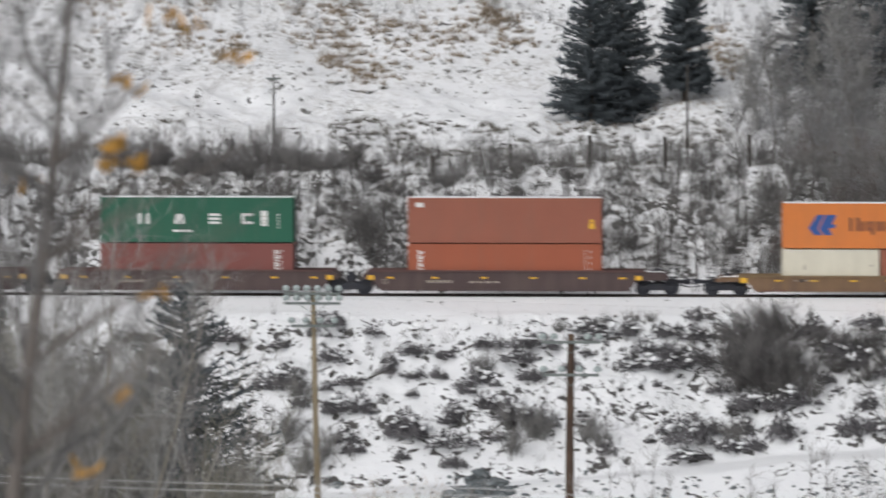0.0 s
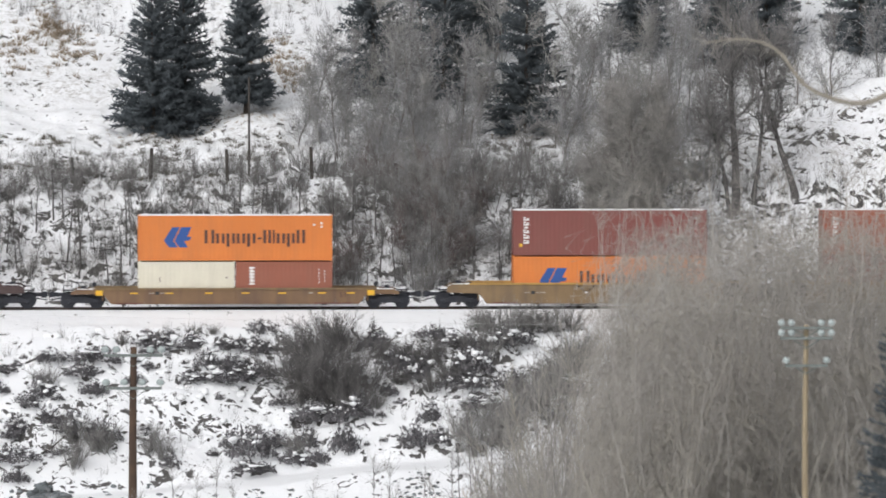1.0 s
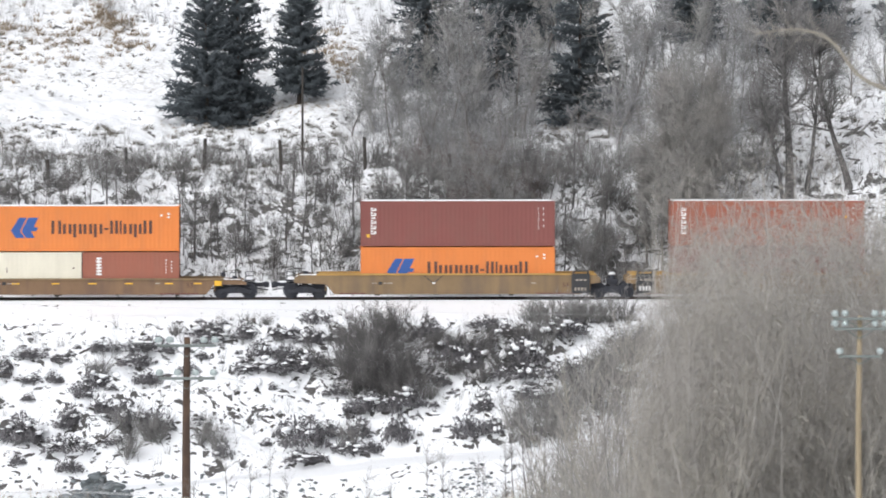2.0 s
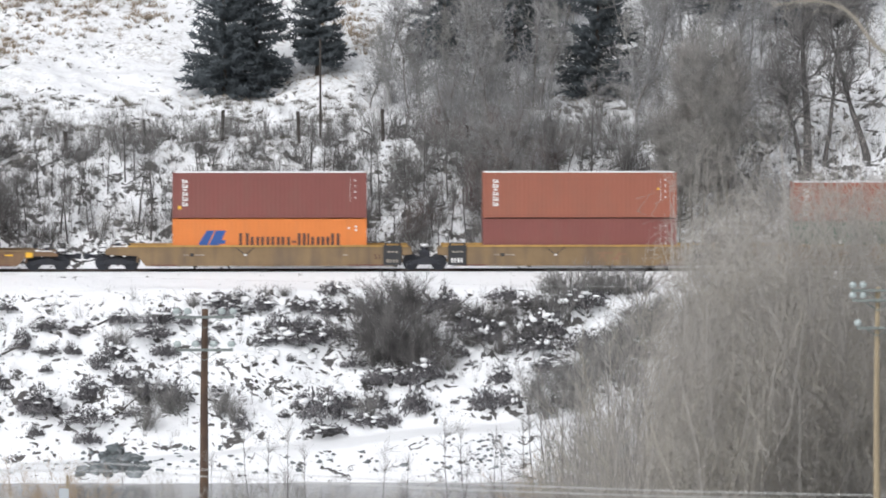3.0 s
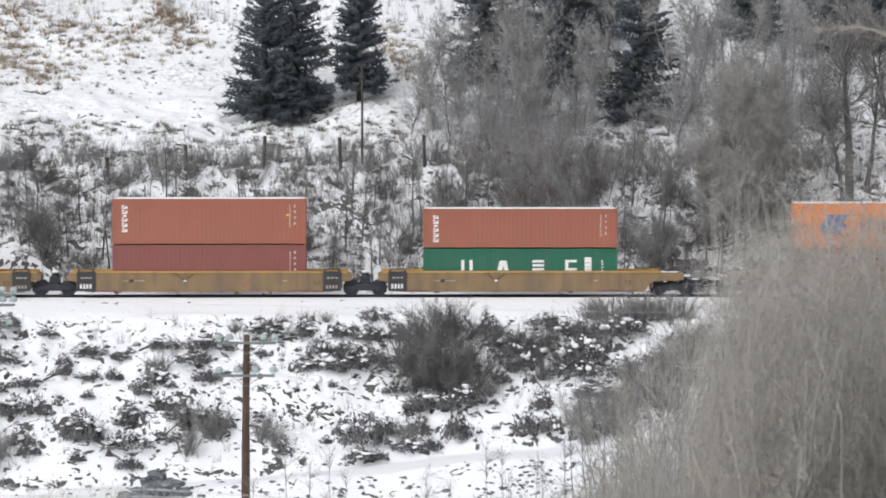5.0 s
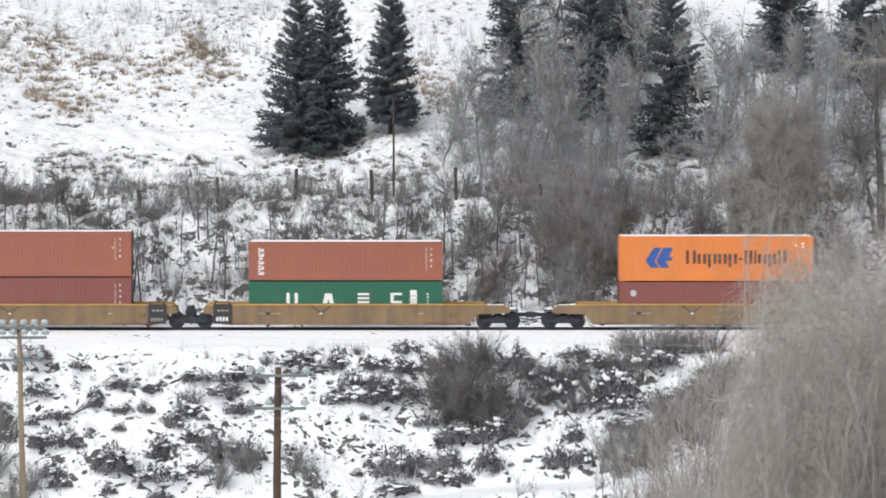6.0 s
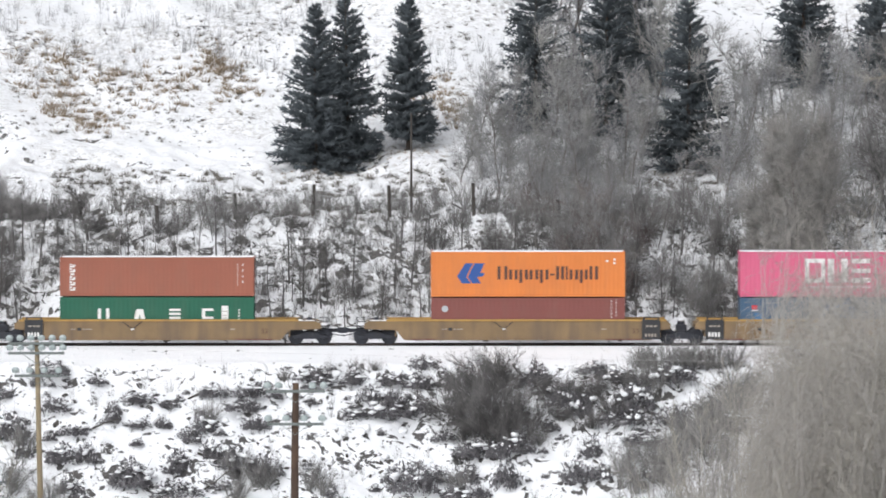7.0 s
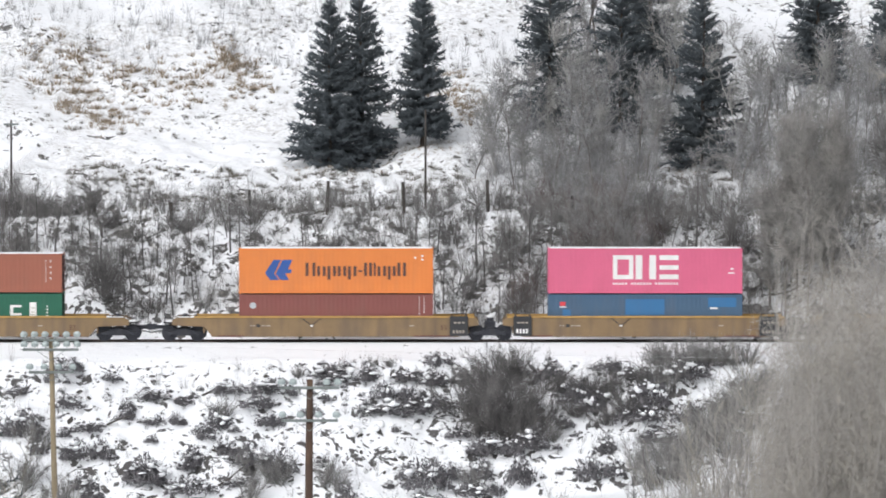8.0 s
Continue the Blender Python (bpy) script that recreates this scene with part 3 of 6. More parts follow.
def spruces():
    # station along the track, depth, height, radius, seed
    rows = [(-7.1, 31, 11.7, 3.3, 1), (-5.1, 33, 12.3, 3.1, 2), (-1.3, 33.5, 11.2, 2.35, 3), (6.7, 38, 14.4, 3.4, 4), (11.2, 38, 14.6, 3.6, 5),
            (13.2, 46, 15.6, 3.0, 8), (16.3, 32, 11.8, 3.8, 6), (23.6, 46, 13.6, 2.9, 7), (28.4, 44, 12.6, 2.7, 9), (31.5, 46, 14, 3.0, 10), (37.5, 46, 14.0, 3.0, 11)]
    for u, y, h, r, s in rows:
        trunk, tiers = spruce_segs(s, h, r, 40 if s < 4 else 38, skirt=0.09 if s == 3 else 0.02, fine=1.18)
        plant("spruce", [("trunk", chain_mesh("trunk", trunk, 9), SPRUCE_BARK)] + [("bough_tier", stems_mesh("bough_tier", g), NEEDLES) for g in tiers], station(u, y),
              "dark green spruce standing in snow on the hillside", "spruce tree", "spruces on the hill", turn=40 * s)
    # darker spruces on the near bank
    for u, v, y, r, s in [(-33.0, 0.9, -92, 6.2, 12), (-35.6, -5.6, -90, 2.4, 16), (-45.0, 0.8, -88, 2.4, 13), (40.2, 1.6, -206, 1.25, 14)]:
        x, yy, z = station(u, y)
        h = sight(u, v, y)[2] - z
        trunk, tiers = spruce_segs(s, h, r, 44, fine=0.45 if s == 14 else 1.2)
        plant("spruce", [("trunk", chain_mesh("trunk", trunk, 9), SPRUCE_BARK)] + [("bough_tier", stems_mesh("bough_tier", g), NEEDLES) for g in tiers], (x, yy, z),
              "dark spruce on the near river bank behind bare brush", "spruce tree", "spruces on the near bank")


spruces()


# ---- rolling stock ----
L40, W, HC, STD, LOW = 12.19, 2.44, 2.85, 2.55, 2.46


def corrugated(length, y_in, y_out, z0, z1):
    """A side wall pressed into trapezoid waves."""
    pitch = 0.278
    n = int(length / pitch)
    off = (length - n * pitch) / 2
    pts = [(0, y_in)]
    for i in range(n):
        s = off + i * pitch
        pts += [(s + 0.005, y_out), (s + 0.075, y_out), (s + 0.143, y_in), (s + 0.21, y_in)]
    pts += [(length, y_in)]
    v = [(x, y, z) for z in (z0, z1) for x, y in pts]
    k = len(pts)
    f = np.array([[i, i + 1, k + i + 1, k + i] for i in range(k - 1)])
    return mesh_of("side_panel", v, f if y_out < y_in else f[:, ::-1])


CONTAINER_MESHES = {}


def container_meshes(length, height):
    key = (length, height)
    if key in CONTAINER_MESHES:
        return CONTAINER_MESHES[key]
    out = []
    hw = W / 2
    out.append(("side_panel", corrugated(length - 0.3, -hw + 0.023, -hw + 0.010, 0.15, height - 0.11), (0.15, 0, 0), "paint"))
    out.append(("side_panel", corrugated(length - 0.3, hw - 0.028, hw - 0.010, 0.15, height - 0.11), (0.15, 0, 0), "paint"))

    def add(name, boxes, kind="paint", bevel=0.006):
        bm = bmesh.new()
        for b in boxes:
            box(bm, *b, bevel=bevel)
        me = bpy.data.meshes.new(name)
        bm.to_mesh(me)
        bm.free()
        out.append((name, me, (0, 0, 0), kind))
    for s in (-1, 1):
        y0, y1 = sorted((s * (hw - 0.07), s * hw))
        add("top_rail", [(0.16, length - 0.16, y0, y1, height - 0.12, height - 0.01)])
        add("bottom_rail", [(0.16, length - 0.16, y0, y1, 0.02, 0.16)])
        for x0, x1 in ((0.0, 0.16), (length - 0.16, length)):
            y2, y3 = sorted((s * (hw - 0.16), s * (hw + 0.001)))
            add("corner_post", [(x0, x1, y2, y3, 0.118, height - 0.118)])
            for z0, z1 in ((0, 0.118), (height - 0.118, height + 0.004)):
                y4, y5 = sorted((s * (hw - 0.16), s * (hw + 0.006)))
                add("corner_casting", [(x0 - 0.003 * (x0 == 0), x1 + 0.003 * (x0 > 0), y4, y5, z0, z1)], "paint", 0.012)
    add("roof_panel", [(0.1, length - 0.1, -hw + 0.05, hw - 0.05, height - 0.05, height - 0.012)])
    add("floor_panel", [(0.1, length - 0.1, -hw + 0.06, hw - 0.06, 0.1, 0.16)])
    add("end_wall", [(0.03, 0.08, -hw + 0.1, hw - 0.1, 0.12, height - 0.1)])
    for y0, y1 in ((-hw + 0.1, -0.008), (0.008, hw - 0.1)):
        add("door", [(length - 0.08, length - 0.03, y0, y1, 0.13, height - 0.1)])
        for k in (0.3, 0.7):
            yy = y0 + (y1 - y0) * k
            bm = tube(bmesh.new(), (length - 0.015, yy, 0.15), (length - 0.015, yy, height - 0.12), 0.017, sides=6)
            me = bpy.data.meshes.new("lock_rod")
            bm.to_mesh(me)
            bm.free()
            out.append(("lock_rod", me, (0, 0, 0), "steel"))
    CONTAINER_MESHES[key] = out
    return out


def marks(name, boxes, material_, parent, label=""):
    """Thin painted plates on the near side: (x, z, width, height[, slant])."""
    bm = bmesh.new()
    for x, z, w, h, *s in boxes:
        k = s[0] if s else 0
        if name == "name_marking":
            one = prism(bmesh.new(), [(x, z), (x + w, z), (x + w + k, z + h), (x + k, z + h)], -W / 2 + 0.004, -W / 2 + 0.012)
            part("name_bar", one, material_, parent)
            continue
        prism(bm, [(x, z), (x + w, z), (x + w + k, z + h), (x + k, z + h)], -W / 2 + 0.004, -W / 2 + 0.012)
    if name == "name_marking":
        bm.free()
        return None
    return part(name, bm, material_, parent, label)


def name_bars(x, z, cap, widths, tall, low, gap):
    """A line of plain upright bars, a pair for each wide letter; some rise to the cap height, some hang under the line."""
    out = []
    for i, w in enumerate(widths):
        h = cap if i in tall else cap * 0.74
        z0 = z - cap * 0.26 if i in low else z
        if w > 0.3:
            out += [(x, z0, 0.19, z + h - z0), (x + w - 0.19, z, 0.19, h)]
        elif w > 0.2:
            out.append((x, z + cap * 0.3, w, cap * 0.14))
        else:
            out.append((x, z, w, h))
        x += w + gap
    return out


def container(paint_, height, label, length=L40):
    root = new("shipping_container")
    for name, me, off, kind in container_meshes(length, height):
        ob = new(name, me)
        ob.parent = root
        ob.location = off
        if not me.materials:
            me.materials.append(None)
        ob.material_slots[0].link = "OBJECT"
        ob.material_slots[0].material = paint_ if kind == "paint" else STEEL_DARK
    tagged(root, label, "shipping container", "containers on the train")
    return root


def snow_cap(root, height, length=L40):
    xs = np.linspace(0.03, length - 0.03, 60)
    ys = np.array([-W / 2 + 0.01, -W / 2 + 0.05, -0.6, 0, 0.6, W / 2 - 0.05, W / 2 - 0.01])
    gx, gy = np.meshgrid(xs, ys)
    gz = height + 0.008 + 0.012 * vnoise(gx * 1.3, gy * 1.1, int(height * 100))
    gz[0], gz[-1], gz[:, 0], gz[:, -1] = height - 0.02, height - 0.02, height - 0.02, height - 0.02
    k = len(xs)
    i = (np.arange(len(ys) - 1)[:, None] * k + np.arange(k - 1)[None, :]).ravel()
    me = mesh_of("snow_cap", np.stack([gx.ravel(), gy.ravel(), gz.ravel()], 1), np.stack([i, i + 1, i + k + 1, i + k], 1), True)
    part("snow_cap", me, SNOW_CLEAN, root, "thin white snow on the roof")


def mark_arrow(root):
    """The blue slanted block sign and the dark name, as plain bars."""
    bm = bmesh.new()
    for o in ([(1.63, 1.30), (1.95, 0.85), (2.52, 0.85), (2.22, 1.26), (2.36, 1.56), (2.64, 2.12), (2.16, 2.12)],
              [(2.30, 1.26), (2.61, 0.85), (3.14, 0.85), (2.90, 1.26), (3.25, 1.29), (3.37, 1.50), (3.08, 1.52), (3.37, 2.12), (2.73, 2.12), (2.45, 1.56)]):
        prism(bm, o, -W / 2 + 0.004, -W / 2 + 0.012)
    part("emblem", bm, BLUE, root, "blue slanted emblem")
    w = [0.62, 0.54, 0.54, 0.54, 0.54, 0.27, 0.5, 0.13, 0.54, 0.5, 0.54]
    marks("name_marking", name_bars(4.18, 1.1, 0.84, w, {0, 6, 7, 10}, {2, 4, 9}, 0.105), MARK_DARK, root, label="dark painted name as bars")
    marks("small_print", [(11.0, 2.2, 0.14, 0.12), (11.45, 2.3, 0.14, 0.12), (11.45, 2.08, 0.14, 0.12)], MARK_WHITE, root)


def mark_side(root, height, colour, x=0.62):
    """White bars down the left end, and fine lines of small print at the right end."""
    bars, z = [], height - 0.42
    for i, h in enumerate((0.22, 0.26, 0.12, 0.24, 0.28, 0.26) if x is not None else ()):
        if i in (2,):
            bars.append((x + 0.05, z - h, 0.24, h))
        else:
            bars += [(x, z - h, 0.34, h * 0.38), (x, z - h * 0.45, 0.14, h * 0.45), (x + 0.22, z - h * 0.7, 0.12, h * 0.5)]
        z -= h + 0.06
    if bars:
        marks("end_marking", bars, colour, root)
    fine = [(11.15, height - 0.5 - 0.16 * i, 0.035, 0.1) for i in range(9)] + [(11.45, height - 0.55 - 0.36 * i, 0.055, 0.14) for i in range(4)]
    marks("small_print", fine, colour, root)


def mark_blocks(root):
    """Four wide-spaced white letter blocks, a plate and a line of small print."""
    bars = [(2.38, 1.17, 0.2, 0.66), (2.9, 1.17, 0.2, 0.66), (4.66, 1.17, 0.28, 0.62, 0.14), (5.08, 1.17, 0.28, 0.62, -0.14)]
    bars += [(6.86, 1.17 + 0.25 * i, 0.72, 0.15) for i in range(3)] + [(8.92, 1.17, 0.2, 0.66), (9.12, 1.17, 0.52, 0.15), (9.12, 1.68, 0.52, 0.15)]
    marks("name_marking", bars, MARK_WHITE, root, label="white painted name as blocks")
    marks("plate", [(10.15, 1.05, 0.42, 0.95)], MARK_WHITE, root, "white plate")
    lines = bmesh.new()
    for z in (1.2, 1.36, 1.62):
        box(lines, 10.21, 10.50, -W / 2 + 0.0, -W / 2 + 0.003, z, z + 0.05)
    part("plate_print", lines, MARK_FADED, root)
    marks("small_print", [(4.6, 0.66, 1.2, 0.14)] + [(11.2, 0.9 + 0.2 * i, 0.1, 0.1) for i in range(5)], MARK_WHITE, root)


WELL_HALF = 8.35     # half the length of a well's side
TRUCK = 9.75         # truck centre from the well's middle


def wheel_mesh():
    bm = bmesh.new()
    for s in (-1, 1):
        tube(bm, (0, s * 0.70, 0), (0, s * 0.84, 0), 0.485, 0.485, 20)
        tube(bm, (0, s * 0.67, 0), (0, s * 0.70, 0), 0.51, 0.51, 20)
        tube(bm, (0, s * 0.84, 0), (0, s * 0.90, 0), 0.14, 0.14, 10)
    tube(bm, (0, -0.95, 0), (0, 0.95, 0), 0.08, 0.08, 8)
    me = bpy.data.meshes.new("wheelset")
    bm.to_mesh(me)
    bm.free()
    me.materials.append(STEEL_DARK)
    return me


WHEEL = wheel_mesh()
WHEELSETS = []


def truck_mesh():
    bm = bmesh.new()
    for s in (-1, 1):
        y0, y1 = sorted((s * 0.93, s * 1.07))
        prism(bm, [(-1.10, 0.40), (-0.70, 0.40), (-0.40, 0.34), (0.40, 0.34), (0.70, 0.40), (1.10, 0.40), (1.10, 0.57), (0.66, 0.62), (0.36, 0.76),
                   (-0.36, 0.76), (-0.66, 0.62), (-1.10, 0.57)], y0, y1)
        for x in (-0.88, 0.88):
            tube(bm, (x, s * 0.9, 0.46), (x, s * 1.12, 0.46), 0.15, 0.13, 10)
        for x in (-0.22, 0, 0.22):
            tube(bm, (x, s * 1.02, 0.38), (x, s * 1.02, 0.7), 0.075, sides=8)
    box(bm, -0.22, 0.22, -1.0, 1.0, 0.55, 0.86, bevel=0.03)
    me = bpy.data.meshes.new("truck")
    bm.to_mesh(me)
    bm.free()
    me.materials.append(STEEL_DARK)
    return me


TRUCK_MESH = truck_mesh()


def add_truck(car, x, joint=False):
    t = part("truck", TRUCK_MESH, None, car, "black cast-steel truck")
    t.location = (x, 0, 0)
    for dx in (-0.88, 0.88):
        w = part("wheelset", WHEEL, None, t)
        WHEELSETS.append((w, (dx, 0, 0.485)))
    if joint:
        bm = box(bmesh.new(), -0.34, 0.34, -0.5, 0.5, 0.8, 1.2, 0.04)
        tube(bm, (0, 0, 1.15), (0, 0, 1.5), 0.27, 0.2, 12)
        j = part("joint", bm, STEEL_DARK, car, "black articulated joint")
        j.location = (x, 0, 0)
        bm = bmesh.new()
        bmesh.ops.create_icosphere(bm, subdivisions=2, radius=1.0, matrix=Matrix.LocRotScale((0, -0.12, 1.5), None, (0.24, 0.26, 0.12)))
        part("snow_patch", bm, SNOW_CLEAN, car, "small patch of snow").location = (x, 0, 0)


def car_meshes(style, left_joint, right_joint):
    """The shared meshes of a well car's body; style says the colours and where the ends differ."""
    tan = style != "brown"
    d = -0.29 if style == "low" else 0.0      # the low car has shallower sides
    body, chord = {"tan": (CAR_TAN, CAR_CHORD), "low": (CAR_RUST, CAR_TAN)}.get(style, (CAR_BROWN, CAR_BROWN_CHORD))
    out = []
    ends = {-1: TRUCK - 0.8 if left_joint else TRUCK + 0.55, 1: TRUCK - 0.8 if right_joint else TRUCK + 0.55}
    le, re_ = ends[-1], ends[1]

    def add(name, bm, mt, label=""):
        me = bpy.data.meshes.new(name)
        bm.to_mesh(me)
        bm.free()
        me.materials.append(mt)
        out.append((name, me, label))
    for s in (-1, 1):
        ya, yb = sorted((s * 1.38, s * 1.30))
        bm = bmesh.new()
        prism(bm, [(-WELL_HALF + 0.55, 0.31), (WELL_HALF - 0.55, 0.31), (WELL_HALF - 0.05, 0.92), (re_, 1.0 + d * 0.4), (re_, 1.32 + d), (re_ - 0.3, 1.49 + d), (-le + 0.3, 1.49 + d), (-le, 1.32 + d), (-le, 1.0 + d * 0.4), (-WELL_HALF + 0.05, 0.92)], ya, yb)
        add("side_panel", bm, body)
        bm = bmesh.new()
        ya, yb = sorted((s * 1.44, s * 1.28))
        box(bm, -min(le, TRUCK - 0.6) + 0.25, min(re_, TRUCK - 0.6) - 0.25, ya, yb, 1.47 + d, 1.59 + d, 0.012)
        add("top_chord", bm, chord, "yellow-edged top chord" if tan else "")
        bm = bmesh.new()
        ya, yb = sorted((s * 1.43, s * 1.28))
        box(bm, -WELL_HALF + 0.6, WELL_HALF - 0.6, ya, yb, 0.28, 0.37, 0.01)
        add("bottom_chord", bm, body)
        for i in range(11):
            x = -WELL_HALF + 0.9 + i * (2 * WELL_HALF - 1.8) / 10
            bm = bmesh.new()
            ya, yb = sorted((s * 1.375, s * 1.390))
            box(bm, x - 0.035, x + 0.035, ya, yb, 0.375, 1.465 + d, 0.006)
            add("side_rib", bm, body)
    bm = bmesh.new()
    box(bm, -WELL_HALF + 0.6, WELL_HALF - 0.6, -1.28, 1.28, 0.29, 0.34)
    add("well_floor", bm, STEEL_DARK)
    for s in (-1, 1):
        bm = bmesh.new()
        xa, xb = sorted((s * (WELL_HALF - 0.08), s * WELL_HALF))
        box(bm, xa, xb, -1.28, 1.28, 0.5, 1.45 + d)
        add("bulkhead", bm, body)
        # the end platform, over the truck
        bm = bmesh.new()
        a, b = WELL_HALF + 0.1, ends[s] - 0.05
        prism(bm, [(s * a, 0.90), (s * (b - 0.15), 0.96), (s * b, 1.02), (s * b, 1.26 + d), (s * (b - 0.3), 1.43 + d), (s * a, 1.45 + d)], -1.05, 1.05)
        add("end_platform", bm, body)
        # a snow-dusted grating and hand rail at the end
        bm = bmesh.new()
        if ends[s] < TRUCK:
            continue
        for dx in (0.9, 1.6):
            tube(bm, (s * (WELL_HALF + dx), -1.34, 1.1 + d), (s * (WELL_HALF + dx), -1.34, 1.66), 0.022, sides=6)
        tube(bm, (s * (WELL_HALF + 0.9), -1.34, 1.65), (s * (WELL_HALF + 1.6), -1.34, 1.65), 0.022, sides=6)
        add("hand_rail", bm, STEEL_DARK)
        bm = bmesh.new()
        box(bm, *sorted((s * (WELL_HALF + 0.25), s * (ends[s] - 0.35))), -1.0, -0.25, 1.44 + d, 1.50 + d, 0.02)
        add("snow_strip", bm, SNOW_CLEAN, "snow lying on the end platform")
        bm = bmesh.new()
        way = [(s * (ends[s] + 0.15 + 0.5 * k), -0.45, 0.86 - 0.42 * math.sin(math.pi * k)) for k in np.linspace(0, 1, 9)]
        for p0, p1 in zip(way[:-1], way[1:]):
            tube(bm, p0, p1, 0.035, sides=6)
        add("air_hose", bm, STEEL_DARK)
        for k, (px, py, pr) in enumerate(((0.55, -0.7, 0.30), (1.25, -0.5, 0.22), (1.7, -0.9, 0.16))):
            bm = bmesh.new()
            bmesh.ops.create_icosphere(bm, subdivisions=2, radius=1.0, matrix=Matrix.LocRotScale((s * (WELL_HALF + px), py, 1.48 + d - 0.05 * k), None, (pr, pr * 1.4, 0.09)))
            add("snow_patch", bm, SNOW_CLEAN, "small patch of snow")
        bm = bmesh.new()
        box(bm, *sorted((s * (TRUCK - 0.35), s * (TRUCK - 0.05))), -0.3, 0.3, 1.43 + d, 1.67 + d, 0.03)
        add("brake_box", bm, STEEL_DARK)
        bm = tube(bmesh.new(), (s * (TRUCK - 0.9), -0.7, 1.5), (s * (TRUCK - 0.9), -0.4, 1.5), 0.15, sides=12)
        add("brake_cylinder", bm, STEEL_DARK)
    return out


CAR_SETS = {}
FIGURES = {}


def figures(text, size):
    """A thin mesh of figures in the built-in face."""
    if text not in FIGURES:
        cu = bpy.data.curves.new("figures", "FONT")
        cu.body, cu.size, cu.extrude, cu.resolution_u = text, size, 0.003, 3
        ob = new("figures", cu)
        me = bpy.data.meshes.new_from_object(ob)
        bpy.data.objects.remove(ob)
        me.materials.clear()
        me.materials.append(MARK_DARK)
        FIGURES[text] = me
    return FIGURES[text]


def well_car(style, name_label, left_truck=True, right_truck=False, left_panel=False, right_panel=False, left_coupler=False, right_coupler=False, reflectors=False):
    key = (style, not left_coupler, not right_coupler)
    if key not in CAR_SETS:
        CAR_SETS[key] = car_meshes(*key)
    root = new("well_car")
    for n_, me, lb in CAR_SETS[key]:
        ob = new(n_, me)
        ob.parent = root
        if lb:
            ob["label"] = lb
    tan = style != "brown"
    d = -0.15 if style == "low" else 0.0
    if left_truck:
        add_truck(root, -TRUCK + (0.15 if left_coupler else 0.0), not left_coupler)
    if right_truck:
        add_truck(root, TRUCK - 0.15)
    for s, on in ((-1, left_panel), (1, right_panel)):
        if on:
            bm = bmesh.new()
            box(bm, s * 7.72 - 0.58, s * 7.72 + 0.58, -1.48, -1.44, 0.33, 1.57, 0.02)
            p = part("sign_panel", bm, BLACK_PANEL, root, "black panel with pale number bars")
            for i in range(4):
                part("number_bar", box(bmesh.new(), s * 7.72 - 0.38 + i * 0.2, s * 7.72 - 0.27 + i * 0.2, -1.488, -1.482, 0.5, 0.78 if s < 0 else 0.7), MARK_WHITE if s < 0 else MARK_FADED, p)
            for i in range(3):
                part("number_bar", box(bmesh.new(), s * 7.72 - 0.32 + i * 0.25, s * 7.72 - 0.15 + i * 0.25, -1.488, -1.482, 1.12, 1.22), MARK_FADED, p)
            bm = bmesh.new()
            box(bm, s * 7.72 - 0.5, s * 7.72 + 0.5, -1.46, -1.42, 1.69, 1.75, 0.01)
            for dx in (-0.45, 0.45):
                box(bm, s * 7.72 + dx - 0.05, s * 7.72 + dx + 0.05, -1.46, -1.42, 1.57, 1.69)
            part("step_bracket", bm, BLACK_PANEL, root)
    for s, on in ((-1, left_coupler), (1, right_coupler)):
        if on:
            bm = bmesh.new()
            box(bm, *sorted((s * (TRUCK + 0.3), s * (TRUCK + 1.75))), -0.12, 0.12, 0.72, 0.98, 0.03)
            box(bm, *sorted((s * (TRUCK + 1.6), s * (TRUCK + 1.97))), -0.2, 0.2, 0.66, 1.02, 0.06)
            tube(bm, (s * (TRUCK + 0.6), -0.4, 0.75), (s * (TRUCK + 1.9), -0.2, 0.5), 0.035, sides=6)
            part("coupler", bm, STEEL_DARK, root, "black knuckle coupler")
            bm = bmesh.new()
            box(bm, *sorted((s * (TRUCK + 0.4), s * (TRUCK + 1.1))), -1.15, 1.15, 1.12, 1.19, 0.01)
            tube(bm, (s * (TRUCK + 1.0), -1.15, 0.6), (s * (TRUCK + 1.0), -1.15, 1.75), 0.025, sides=6)
            tube(bm, (s * (TRUCK + 0.5), -1.15, 0.6), (s * (TRUCK + 0.5), -1.15, 1.75), 0.025, sides=6)
            for z in (0.7, 0.95, 1.45, 1.7):
                tube(bm, (s * (TRUCK + 0.5), -1.15, z), (s * (TRUCK + 1.0), -1.15, z), 0.02, sides=6)
            part("end_ladder", bm, STEEL_DARK, root, "black end ladder and walkway")
            bm = box(bmesh.new(), *sorted((s * (TRUCK + 0.42), s * (TRUCK + 1.05))), -1.1, 0.9, 1.192, 1.25, 0.02)
            part("snow_strip", bm, SNOW_CLEAN, root, "snow lying on the walkway")
            bm = bmesh.new()
            bmesh.ops.create_icosphere(bm, subdivisions=2, radius=1.0, matrix=Matrix.LocRotScale((s * (TRUCK + 1.2), 0, 0.99), None, (0.42, 0.16, 0.08)))
            part("snow_patch", bm, SNOW_CLEAN, root, "small patch of snow")
    # small yellow or pale marks along the side
    if reflectors:
        for x in (-6.6, -4.4, -1.9, 0.4, 2.7, 5.2, 7.0):
            part("reflector", box(bmesh.new(), x, x + 0.5, -1.424, -1.416, 1.08 + d, 1.17 + d), MARK_YELLOW, root, "yellow reflector")
        for x in (-8.75, 8.3):
            part("end_mark", box(bmesh.new(), x, x + 0.45, -1.424, -1.416, 0.98 + d, 1.3 + d), MARK_YELLOW, root, "yellow end mark")
